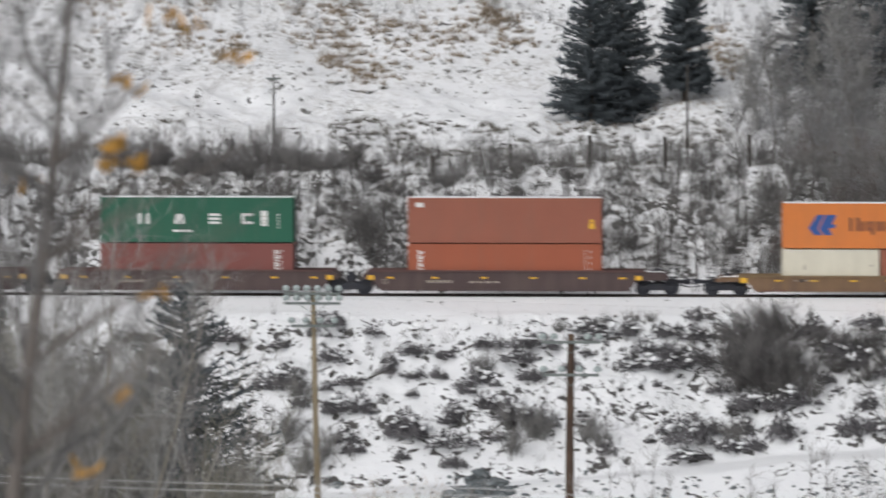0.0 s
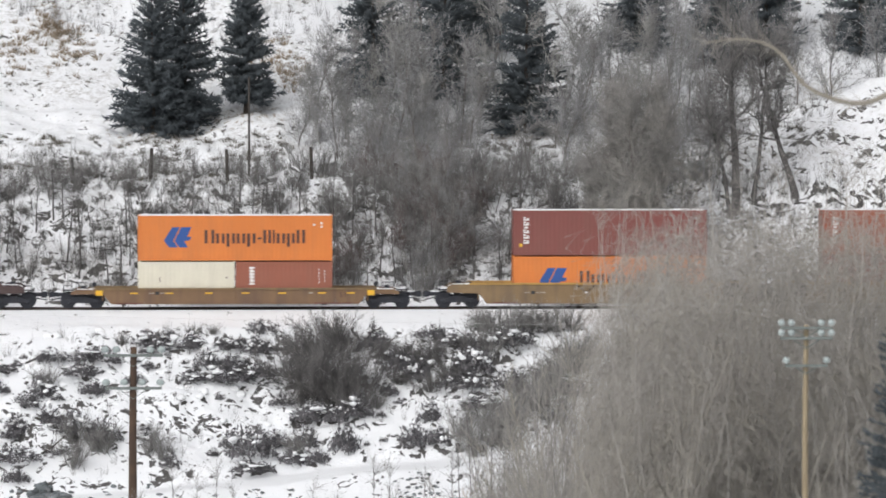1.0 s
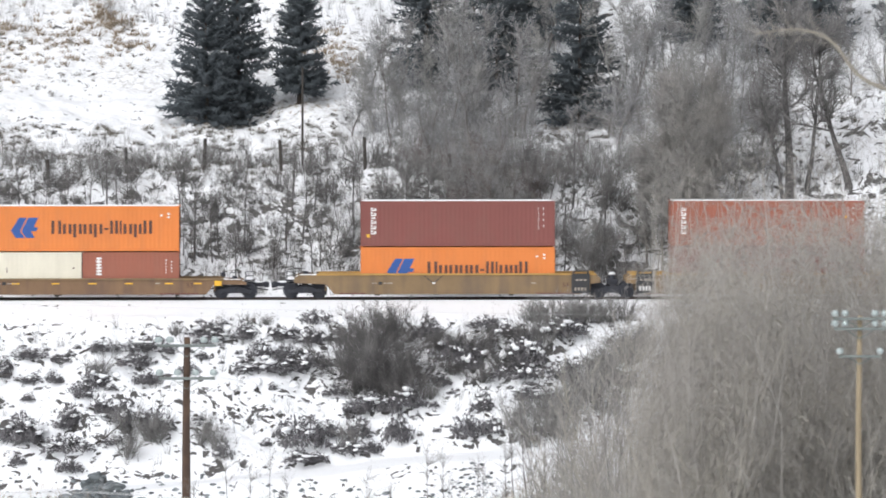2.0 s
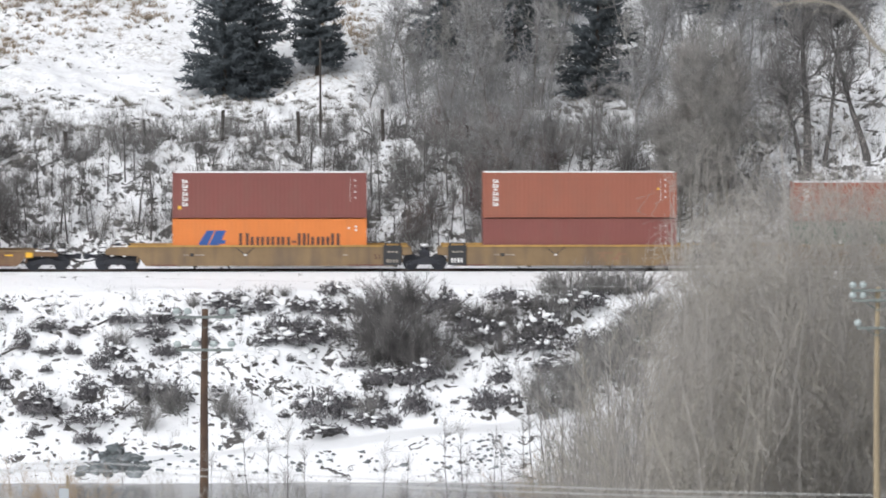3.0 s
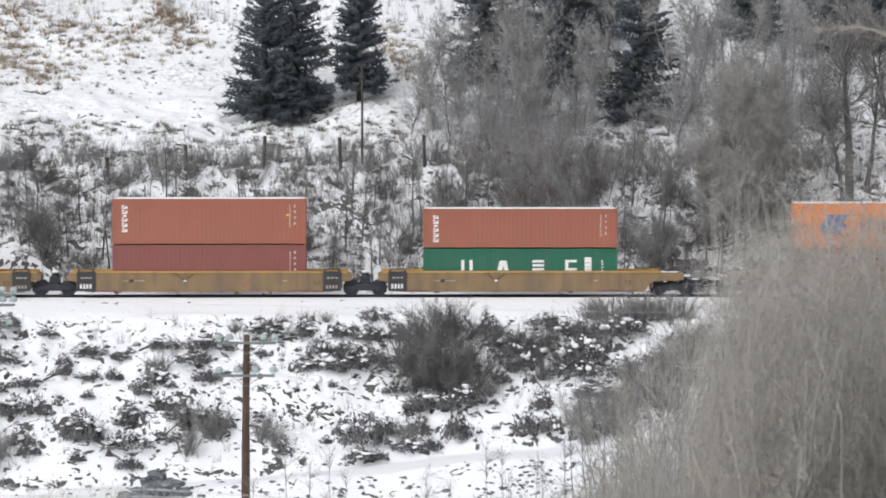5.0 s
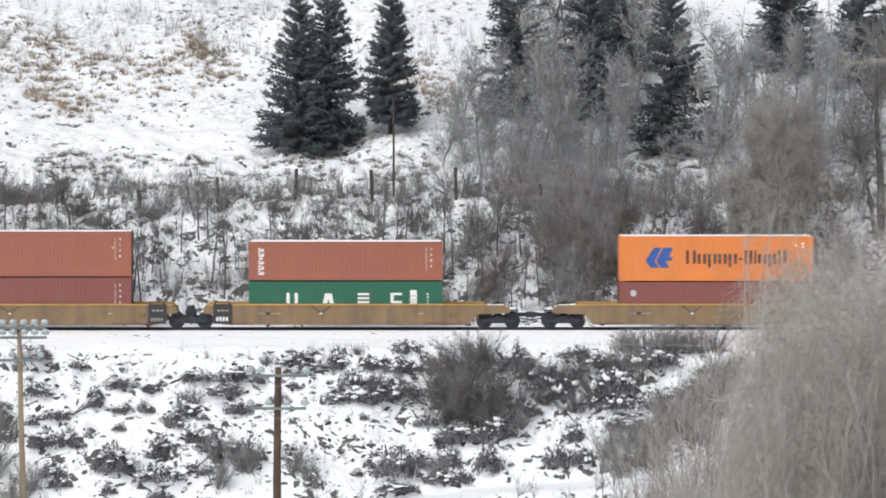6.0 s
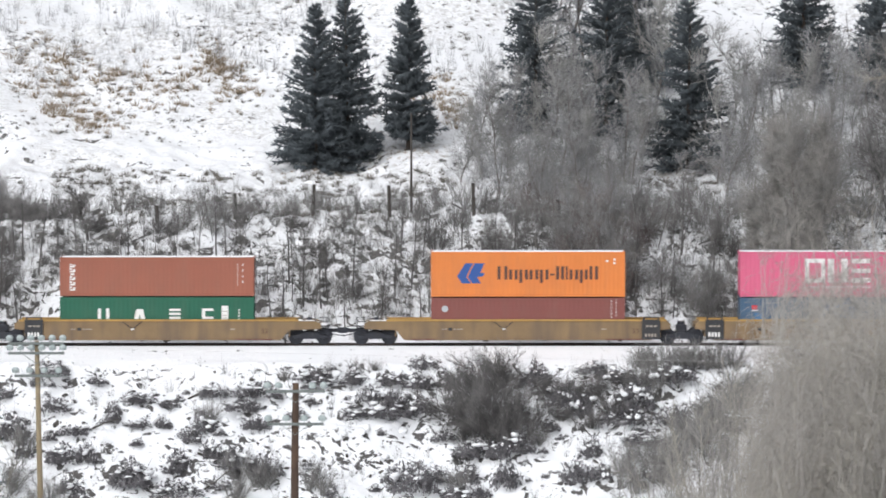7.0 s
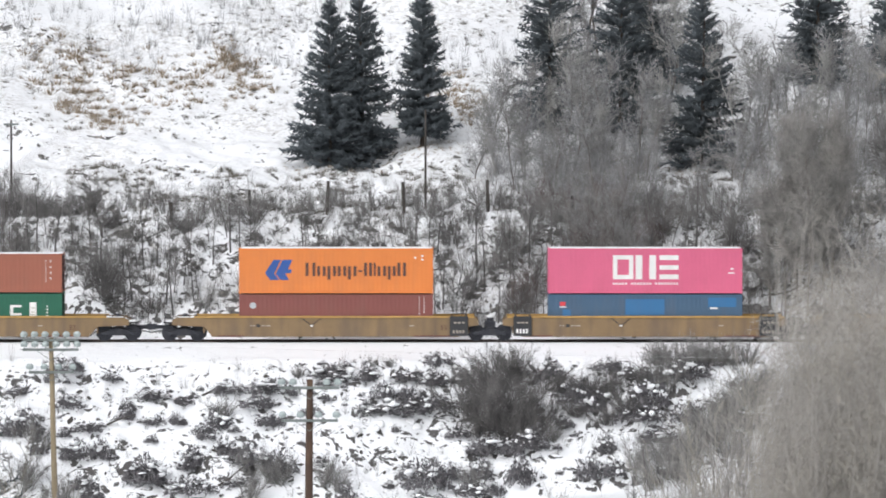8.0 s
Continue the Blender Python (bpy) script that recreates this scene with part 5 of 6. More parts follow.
def shrubs():
    rng = random.Random(9)
    big = plant("bush", branches(shrub_segs(31, 3.8, 0.95, 44, 6, 4, 0.033, 0.3, 1.1, 0.25, 6), (TWIG_DARK, TWIG_GREY, TWIG_DARK)), meet(3.6, -5.6),
                "dense dark bare bush on the snowy slope below the track", "bush", "bushes on the slope")
    again(big, meet(1.7, -4.8), 70, 0.82)
    again(big, meet(5.6, -5.4), 200, 0.82)
    again(big, meet(3.2, -3.4), 140, 0.8)
    again(big, meet(2.2, -6.2), 20, 0.5)
    again(big, meet(5.4, -6.5), 110, 0.55)
    again(big, meet(4.2, -6.4), 300, 0.6)
    again(big, meet(4.6, -2.8), 250, 0.7)
    for u, v, k in [(7.6, -3.4, 0.46), (9.0, -3.7, 0.55), (10.4, -3.5, 0.5), (11.6, -4.6, 0.5), (12.8, -3.0, 0.45), (8.4, -5.0, 0.38), (10.2, -5.4, 0.4)]:
        again(big, meet(u, v), 77 * u, k, 0.85)
    low = []
    for i in range(5):
        low.append(plant("bush", branches(mound(32 + i), TWIG_BRAMBLE) + [("snow_clump", mound_snow(32 + i), SNOW_CLEAN)], meet(-6.8 + 2.1 * i, -2.6),
                         "low dense dark bush half buried in snow on the slope", "bush", "bushes on the slope", size=0.8))
    # station, height against the track plane, width in metres, height of the mound
    rows = [
            (-13.9, -3.3, 1.9, 0.81), (-11, -3.3, 3.5, 0.55), (-11.6, -4.3, 2.3, 0.68), (-10.9, -5.4, 1.9, 0.81), (-6.8, -2.3, 3.1, 0.55), (-4.8, -2.4, 1.2, 1.5),
            (-3.7, -3.6, 1.5, 1.35), (-0.4, -1.5, 1.9, 0.68), (-0.5, -2.8, 1.9, 0.94), (-4.8, -4.6, 1.7, 0.75), (-2.3, -3.7, 1.9, 0.81), (-2.3, -4.6, 3.5, 0.55),
            (-0.2, -4.3, 2.3, 0.68), (-16.6, -4.1, 1.5, 0.61), (-18.5, -3.7, 1.9, 0.55), (-19.8, -4.4, 1.2, 1.13), (-14.2, -5.5, 1.9, 1.35), (-15, -6.2, 1.9, 0.81),
            (-13.9, -7.2, 1.7, 1.35), (-12.5, -7.7, 2.7, 0.87), (-15.8, -7.8, 1.5, 1.35), (-18.5, -8.9, 2.7, 1.16), (-19.1, -10.5, 1, 1.5), (-16, -9.6, 2.7, 0.77),
            (-15.8, -10.9, 1.7, 0.9), (-10.7, -8.3, 2.3, 1.01), (-6.1, -10, 1.3, 1.5), (-3, -5.8, 0.8, 1.01), (-2.3, -8.7, 1.2, 1.35), (-0.9, -9.2, 3.1, 1.01),
            (-0.9, -10.3, 2.7, 0.58), (0.5, -8.7, 1.5, 1.35), (2.7, -7.1, 2.7, 0.77), (4.4, -7.1, 1.9, 1.08), (2.3, -8.7, 1.9, 1.35), (5, -9, 1.9, 1.49),
            (3.2, -9.8, 1.5, 1.35), (1.6, -9.8, 1.9, 0.81), (5.5, -6.8, 2.3, 0.9), (8.4, -3.9, 2.3, 1.35), (9.8, -4.4, 1.9, 1.35), (10.5, -1.9, 1.9, 0.68),
            (11.9, -2.3, 2.3, 0.68), (12.8, -4.1, 2.7, 1.16), (12.6, -5, 2.7, 0.77), (13.7, -6.4, 3.1, 0.68), (10.3, -7.1, 1.5, 1.35), (9.4, -8.7, 1.9, 1.35),
            (10.9, -8.5, 1.9, 1.08), (15.1, -2.3, 3.1, 0.84), (15.5, -5.1, 2.3, 1.13), (17.6, -4.3, 2.7, 0.58), (19, -5.3, 1.9, 1.08), (14.1, -8.5, 1.5, 1.35),
            (6.9, -2.5, 2.3, 0.9), (7.6, -5.5, 1.5, 1.01), (0.9, -6.2, 1.5, 0.84), (-8.4, -4.7, 1.5, 0.84), (-23.7, -1.9, 2.7, 0.58), (-23.6, -4.2, 1.9, 0.81),
            (-22.4, -5.8, 1.9, 0.55), (-21.6, -7.4, 1.5, 1.5), (-23.3, -7.5, 2.3, 0.9), (-23.9, -6.1, 0.8, 1.35), (-20, -5, 1.2, 1.5), (-18.3, -3.7, 1.9, 0.55),
            (-18.1, -5.3, 1.5, 0.68), (-16.8, -5.3, 1.2, 1.35), (-26.7, -5.9, 2.7, 1.16), (-25.6, -7.1, 1.2, 1.35), (-22.7, -9.4, 1.9, 1.08), (-22.2, -10, 1.5, 1.01),
            (-18.9, -8.8, 2.7, 1.06), (-16, -8.1, 1.5, 1.5), (-26.8, -3.4, 1.5, 0.68), (-21, -2.5, 1.5, 0.68), (-30, -3, 2.2, 0.8), (-33, -5, 2.4, 0.8),
            (-28, -6, 2, 0.8), (-36, -3, 2.2, 0.7), (-39, -5, 2.6, 0.8), (-42, -3, 2, 0.8), (20, -3, 2.4, 0.8), (22, -4, 2.4, 0.8), (24, -2, 2.4, 0.8),
            (27, -3, 2.6, 0.8), (30, -4, 2.6, 0.8), (-31, -8, 2.2, 0.8), (-35, -8.5, 2.2, 0.8)]
    for u, v, w, tall in rows:
        again(low[rng.randrange(5)], meet(u, v), rng.uniform(0, 360), w / 2.0, tall * rng.uniform(1.3, 1.7))
    # small tussocks of the same scrub between them
    tries, made = 0, 0
    while made < 130 and tries < 900:
        tries += 1
        u, v = rng.uniform(-27, 19), rng.uniform(-9.6, -1.6)
        if float(fbm(np.array([u * 0.33]), np.array([v * 0.5]), 63, 2)[0]) < -0.05 or v < -10.2 + 0.06 * (u + 9) + 0.4:
            continue
        w = 0.35 + 0.75 * rng.random() ** 2
        again(low[rng.randrange(5)], meet(u, v), rng.uniform(0, 360), w / 2.0, rng.uniform(0.9, 1.7), label="small dark tussock of scrub poking through the snow")
        made += 1
    sage = [plant("bush", branches(shrub_segs(36 + i, 1.9, 0.75, 18, 6, 2, 0.028, 0.22, 0.4, 0.32, 3), TWIG_ASH), meet(-10.4 + 3 * i, -9.2),
                  "grey leafless upright brush on the snowy slope", "bush", "bushes on the slope") for i in range(2)]
    for u, v, s in [(-13.9, -4.6, 0.9), (-12.2, -8.0, 1.0), (-12.2, -9.6, 1.0), (-10.4, -8.6, 1.1), (-6.5, -9.2, 0.8), (2.0, -9.0, 0.9), (6.8, -6, 0.8), (-25.5, -6.5, 1.2), (-26.5, -9, 1.3), (-25, -11, 1.3),
                    (-24.0, -9.8, 1.0), (-4.7, -1.4, 0.55), (-7, -1.8, 0.5), (-3.4, -1.2, 0.4), (-9.2, -1.9, 0.5), (1.2, -2.5, 0.7), (12.3, -7.8, 1.1), (13.2, -9, 1.2), (16.5, -5.8, 1.3), (18, -7, 1.4), (15.2, -8.6, 1.4)]:
        again(sage[rng.randrange(2)], meet(u, v - 0.5), rng.uniform(0, 360), s)
    for i in range(15):
        u = 14.0 + 6.8 * ((i * 0.618) % 1.0)
        again(sage[i % 2], meet(u, -3.2 - 5.6 * ((i * 0.382) % 1.0)), rng.uniform(0, 360), rng.uniform(1.0, 1.5))
    # the dark screen of stems at the shoulder
    for u in (13.2, 13.9, 14.6, 15.3, 16.0, 16.7, 17.5, 18.3, 19.2):
        again(sage[rng.randrange(2)], meet(u, -1.6), rng.uniform(0, 360), rng.uniform(0.8, 1.1))
    # brush behind the track, on the lip of the cutting
    hedge = [plant("brush", branches(shrub_segs(40 + i, 2.0 + 0.3 * i, 0.7, 13, 5, 2, 0.026, 0.2, 0.6, 0.30, 3), (TWIG_GREY, TWIG_GREY, TWIG_ASH)[i]), station(-32.0 + 3 * i, 14.5),
                   "grey-brown leafless brush along the top of the cutting", "brush", "brush behind the track") for i in range(3)]
    u = -52.0
    while u < 29:
        y = rng.uniform(13.0, 19.0)
        s = rng.uniform(0.45, 0.9) * (1.25 if 1 < u < 20 else 1.0) * (1.25 if u < -26 else 1)
        again(hedge[rng.randrange(3)], station(u, y), rng.uniform(0, 360), s)
        u += rng.uniform(0.4, 0.95)
    dense = plant("brush", branches(shrub_segs(46, 1.9, 0.8, 22, 6, 2, 0.03, 0.3, 0.8, 0.26, 3, 0.08, 48), (TWIG_DARK, TWIG_GREY)), station(-35.5, 15.0),
                  "dense dark leafless hedge of brush above the cutting", "brush", "brush behind the track")
    for i in range(19):
        u = -36.5 + 0.84 * i
        if -23.0 < u < -20.6:
            continue
        again(dense, station(u, rng.uniform(14.0, 16.5)), rng.uniform(0, 360), rng.uniform(0.65, 0.9) * (1.7 if i == 7 else 1.0))
    for u, y, k in [(-21.7, 8, 1.25), (-20.9, 7, 1.15), (-18.3, 6.5, 0.8), (-4.8, 8, 0.9), (-6.9, 11, 0.75), (-3.2, 7, 0.6), (1.4, 8, 0.9), (-12.6, 7, 0.6), (-27, 8, 0.9), (-31, 7, 0.8)]:
        again(dense, station(u, y), rng.uniform(0, 360), k, label="dense dark leafless brush on the snowy cutting")
    for u in (-21.0, -19.5, -17.0, -12.0, -8.5, 5.5, 8.0):
        again(dense, station(u, rng.uniform(12.5, 15)), rng.uniform(0, 360), rng.uniform(0.5, 0.7))
    for u, n, spread in ((4.2, 8, 1.5), (-21.3, 4, 0.7), (12.2, 6, 0.8), (18.5, 9, 1.8), (1.0, 4, 0.8), (9.0, 5, 1.2), (-27.5, 5, 1.2)):
        for i in range(n):
            again(hedge[(i % 2) * 2], station(u + rng.gauss(0, spread * 0.6), rng.uniform(5.5, 12.5)), rng.uniform(0, 360), rng.uniform(0.8, 1.3))
    u = -50.0
    while u < 29:
        y = rng.uniform(5.5, 13)
        s = rng.uniform(0.35, 0.8) * (1.3 if 1 < u < 9 or 11 < u < 17 else 1.0)
        again(hedge[rng.randrange(3)], station(u, y), rng.uniform(0, 360), s)
        u += rng.uniform(0.9, 2.1)


shrubs()


def saplings():
    """Thin upright stems on the cutting and along the river's edge."""
    kinds = []
    for i in range(4):
        tr, cr = bare_tree_segs(60 + i, 4.2, 0.032, 8, 0.32, 3, 2, 0.35, (0.06 * (i - 1.5), 0), 0.009, 0.07, 2)
        ob = plant("sapling", [("trunk", chain_mesh("trunk", tr, 6), BARK_DARK)] + branches(cr, TWIG_GREY), station(-20 + 4 * i, 9 + i),
                   "thin leafless sapling on the snowy cutting", "sapling", "saplings on the cutting")
        kinds.append(ob)
    rng = random.Random(21)
    for u in np.arange(-46, 20, 0.42):
        again(kinds[rng.randrange(4)], station(u + rng.uniform(-0.4, 0.4), rng.uniform(5.5, 12.5)), rng.uniform(0, 360), rng.uniform(0.5, 1.0))
    stout = []
    for i in range(4):
        tr, cr = bare_tree_segs(70 + i, 5.2, 0.075, 8, 0.24, 3, 2, 0.4, (0.07 * (i - 1.5), 0), 0.012, 0.05, 2)
        stout.append(plant("bare_tree", [("trunk", chain_mesh("trunk", tr, 7), BARK_SMOKE)] + branches(cr, TWIG_GREY, "limb"), station(-17.0 + 5.3 * i, 6.5 + i),
                           "young grey leafless tree rooted on the snowy cutting", "bare tree", "young trees on the cutting"))
    for u in np.arange(-45, 21, 0.8):
        again(stout[rng.randrange(4)], station(u + rng.uniform(-0.7, 0.7), rng.uniform(5.5, 11.5)), rng.uniform(0, 360), rng.uniform(0.6, 1.05))


saplings()


def hill_trees():
    """Bare trees among and below the spruces."""
    kinds = []
    for i in range(4):
        tr, cr = bare_tree_segs(80 + i, 7.5, 0.07, 26, 0.5, 4, 2, 0.06, (0.16 * (i - 1.5), 0), 0.016, 0.16, 5, (0.7, 2.2))
        kinds.append(plant("bare_tree", [("trunk", chain_mesh("trunk", tr, 7), BARK_GREY)] + branches(cr, (TWIG_ASH, TWIG_HAZE, TWIG_HAZE), "limb"),
                           station(4.5 + 2.6 * i, 22 + i), "grey leafless deciduous tree below the spruces", "bare tree", "bare trees on the hill"))
    rng = random.Random(5)
    spots = [(2.0, 26, 0.7), (3.2, 30, 0.95), (8.2, 24, 1.0), (9.6, 20, 0.8), (12.8, 24, 0.8), (18.2, 26, 0.9), (18.8, 22, 1.1), (20.2, 28, 1.25),
             (21.6, 24, 1.2), (22.8, 32, 1.3), (24.3, 26, 1.2), (25.6, 33, 1.4), (26.8, 24, 1.2), (28.4, 30, 1.4), (29.6, 23, 1.1), (33.5, 34, 1.3), (35.5, 36, 1.3)]
    spots += [(38.5, 36, 1.3), (9.2, 32, 1.1), (7.0, 18, 0.6), (5.0, 27, 1.0), (16.6, 18, 0.55), (30.5, 36, 1.4), (27.5, 36, 1.4), (24, 36, 1.4), (4.2, 20, 0.7), (11.2, 19, 0.6),
              (13.4, 18, 0.6), (8.9, 29, 1.1), (19.6, 34, 1.3), (21.5, 36, 1.4), (23.2, 20, 1.0), (25.2, 20, 1.1), (27.8, 19, 1.0)]
    for u in (7.4, 8.6, 9.6, 12.2, 14.2, 25.6, 30.2):
        spots.append((u + rng.uniform(-0.4, 0.4), rng.uniform(38, 52), rng.uniform(1.3, 1.75)))
    for u, y, s in spots:
        again(kinds[rng.randrange(4)], station(u, y), rng.uniform(0, 360), s * (0.74 if u > 19.5 else 1.0))
    under = [plant("shrub", branches(shrub_segs(99 + i, 3.6, 0.6, 12, 6, 3, 0.026, 0.32, 0.8, 0.24, 3, 0.05, 58), (TWIG_HAZE, TWIG_PLUME)), station(6.0 + 5 * i, 20),
                   "tall grey leafless brush between the bare trees", "brush", "brush on the hill") for i in range(2)]
    for i in range(66):
        u = rng.uniform(2.0 if i < 8 else 5.5, 12.6) if i < 34 else rng.uniform(18.6, 29)
        again(under[i % 2], station(u, rng.uniform(17, 29)), rng.uniform(0, 360), rng.uniform(0.5, 1.05))
    for i in range(46):
        again(under[i % 2], station(rng.uniform(8.5, 20.5) if i % 3 else rng.uniform(8.8, 11.5), rng.uniform(5.2, 15)), rng.uniform(0, 360), rng.uniform(0.55, 1.0),
              label="tall grey leafless brush on the cutting behind the track")
    for i in range(8):
        again(under[i % 2], station(rng.uniform(25.0, 28.6), rng.uniform(7, 17)), rng.uniform(0, 360), rng.uniform(0.8, 1.25))
    plum = plant("shrub", branches(shrub_segs(103, 3.2, 0.6, 13, 6, 3, 0.03, 0.3, 0.8, 0.24, 3, 0.05, 56), TWIG_PLUM), station(9.4, 11),
                 "dense plum-brown leafless brush behind the track", "brush", "brush on the hill")
    for u, y, k in [(8.4, 9, 1.0), (10.4, 10, 1.1), (11.4, 8, 1.0), (12.2, 11, 0.9), (7.6, 15, 0.8), (9.8, 16, 0.8), (12.6, 9, 0.9), (13.4, 12, 0.8), (10.8, 13, 1.0), (4.4, 7, 0.8), (5.4, 8, 0.9), (6.2, 17, 0.8)]:
        again(plum, station(u, y), rng.uniform(0, 360), k)
    # pale-barked young trees before and between the spruces
    for u, y, h, ln, sd in [(8.6, 31, 10.0, 0.03, 140), (7.4, 29, 6.5, -0.1, 141), (3.4, 26, 5.6, -0.22, 142), (15.0, 37, 12.5, 0.05, 143), (13.4, 30, 7.0, 0.1, 144),
                            (19.4, 30, 8.5, -0.06, 145), (20.6, 34, 9.5, 0.08, 146), (5.2, 24, 5.0, 0.15, 147), (10.2, 24, 5.5, -0.12, 148), (22.2, 30, 8.0, 0.0, 149)]:
        tr, cr = bare_tree_segs(sd, h, 0.075, 22, 0.34, 4, 3, 0.2, (ln, 0), 0.014, 0.12, 3, (0.5, 1.8))
        plant("bare_tree", [("trunk", chain_mesh("trunk", tr, 7), BARK_ASPEN)] + branches(cr, TWIG_ASPEN, "limb"), station(u, y),
              "pale grey leafless young tree before the dark spruces", "bare tree", "bare trees on the hill")
    # fine-twigged cottonwoods close behind the track
    for u, y, v, sd in [(23.0, 6.4, 14.6, 130), (21.6, 7.2, 12.4, 131), (24.5, 6.8, 13.0, 132), (22.4, 8.4, 13.8, 133), (23.9, 8.0, 14.0, 134), (20.6, 8.8, 9.6, 135)]:
        x, yy, z = station(u, y)
        h = sight(u, v, y)[2] - z
        tr, cr = bare_tree_segs(sd, h, 0.08, 44, 0.2, 5, 4, 0.15, (0.02, 0), 0.014, 0.05, 5, (0.9, 2.4))
        plant("bare_tree", [("trunk", chain_mesh("trunk", tr, 7), BARK_GREY)] + branches(cr, (TWIG_PLUME, TWIG_ASH), "limb"), (x, yy, z),
              "slender leafless cottonwood with dense fine brown-grey twigs", "bare tree", "cottonwoods behind the track")
    # heavier dark trunks beside the knoll
    for u, y, h, ln, sd in [(29.6, 12, 13, 0.03, 91), (33.5, 13, 10.5, -0.05, 92), (30.7, 13, 11, 0.06, 93), (29.4, 11.5, 8, -0.3, 94)]:
        tr, cr = bare_tree_segs(sd, h, {91: 0.32, 92: 0.26}.get(sd, 0.17), 18, 0.42, 5, 4, 0.4, (ln, 0), 0.014, 0.09)
        plant("bare_tree", [("trunk", chain_mesh("trunk", tr, 8), BARK_SMOKE)] + branches(cr, TWIG_GREY, "limb"), station(u, y),
              "dark-trunked leafless tree beside the snowy knoll", "bare tree", "bare trees on the hill")
    tr, cr = bare_tree_segs(97, 3.5, 0.11, 20, 0.55, 5, 4, 0.22, (0.05, 0), 0.014, 0.15)
    plant("bare_tree", [("trunk", chain_mesh("trunk", tr, 7), BARK_DARK)] + branches(cr, TWIG_DARK, "limb"), station(-21.5, 13),
          "small dark spreading leafless tree above the cutting", "bare tree")


hill_trees()


def near_thicket():
    """The tall tan-grey brush on the near bank, between the camera and the line."""
    kinds = []
    for i in range(5):
        sets = shrub_segs(110 + i, 8.6, 0.16, 13, 8, 5, 0.0205, 0.26, 0.9, 0.15, 6, angle=64)
        sets = [tuple(a[np.hypot(g[1][:, 0], g[1][:, 1]) < 1.35] for a in g) for g in sets]
        kinds.append(plant("willow", branches(sets, (TWIG_WILLOW, TWIG_WILLOW, TWIG_TAN)), station(34 + 2.4 * i, -185 - 4 * i),
                           "tall tan-grey leafless willow brush on the near bank", "willow", "willows on the near bank"))
    rng = random.Random(14)
    # the brush grows taller to the right: station and top against the track plane
    lie, tops = [13.0, 15.0, 17.0, 19.2, 20.8, 21.6, 22.6, 24, 26, 45], [-11.0, -7.6, -4.0, -1.4, 0.4, 3.4, 5.2, 6.8, 7.4, 7.2]
    spots = [(13.6 + 30.0 * ((i * 0.618) % 1.0) ** 0.85, -146 - 46 * ((i * 0.382 + 0.11 * rng.random()) % 1.0), 0.0) for i in range(104)]
    spots += [(21.6 + 20.0 * ((i * 0.618) % 1.0), -160 - 34 * ((i * 0.382) % 1.0), 1.2) for i in range(66)]
    spots = [p for i, p in enumerate(spots) if p[0] > 20.8 or i % (2 if p[0] > 17.6 else 4) == 0]
    for u, y, more in spots:
        v = float(np.interp(u, lie, tops)) + rng.uniform(-1.8, 0.7) * (1 - 0.5 * more) + 0.2 * more
        k = (DIST + y) / DIST
        x, yy, z = station(u + 0.7 / k, y)
        s = (sight(u, v, y)[2] - z) / 8.4
        again(kinds[rng.randrange(5)], (x, yy, z), rng.uniform(0, 360), max(s, 0.25))
    for i in range(46):   # the close wall of stems at its left shoulder
        u, y = 21.2 + 5.4 * ((i * 0.618) % 1.0), -152 - 36 * ((i * 0.382) % 1.0)
        k = (DIST + y) / DIST
        x, yy, z = station(u + 0.35 / k, y)
        s = (sight(u, float(np.interp(u, [21.2, 23.0, 24.5], [3.6, 5.6, 6.8])) + rng.uniform(-0.8, 0.5), y)[2] - z) / 8.4
        again(kinds[rng.randrange(5)], (x, yy, z), rng.uniform(0, 360), s * 0.72, 1 / 0.72)
    thin = [plant("willow", branches(shrub_segs(116 + i, 5.0, 0.3, 12, 5, 3, 0.018, 0.1, 0.6, 0.16, 3), (TWIG_PLUME, TWIG_TAN)), station(14.5 + 2 * i, -118),
                  "thin leafless willow stems at the near water's edge", "willow", "willows on the near bank") for i in range(2)]
    for u, y, v in [(12.0, -110, -12.8), (13.4, -112, -11), (15.2, -114, -9), (16.4, -118, -8), (17.8, -112, -7), (19, -116, -5.4), (20.2, -112, -4), (10.2, -108, -14), (11.4, -112, -13), (12.8, -116, -12), (14.2, -112, -10.4), (15.8, -110, -8.6), (16.9, -114, -6.8),
                    (18.2, -110, -5.2), (19.4, -114, -3), (20.6, -116, -1), (14.8, -118, -11), (17.2, -120, -9), (18.6, -120, -8), (-15.5, -104, -14.4),
                    (-13.2, -104, -14), (-10.4, -106, -13.5), (-6, -104, -14.2), (-3.4, -104, -13.4), (0, -106, -14), (3, -104, -13.6), (6, -106, -14.2), (-30, -130, -7),
                    (-35.5, -150, -2), (-28, -126, -8)] + [(9.4 + 0.8 * i, -103 - 3 * (i % 4), -13.8 + 0.3 * i + 1.6 * math.sin(3.3 * i)) for i in range(13)] + [(14.0 + 0.9 * i, -120 - 6 * (i % 4), -11.5 + 1.24 * i + 2.2 * math.sin(2.9 * i)) for i in range(9)] + [(-17.5 + 0.8 * i, -100 - 2 * (i % 3), -13.4 + 0.9 * math.sin(2.1 * i)) for i in range(36)]:
        x, yy, z = station(u, y)
        s = (sight(u, v, y)[2] - z) / 5.1
        again(thin[rng.randrange(2)], (x, yy, z), rng.uniform(0, 360), max(s, 0.2))
    # slender single stems against the water and the far bench: station, top against the track plane
    slim = []
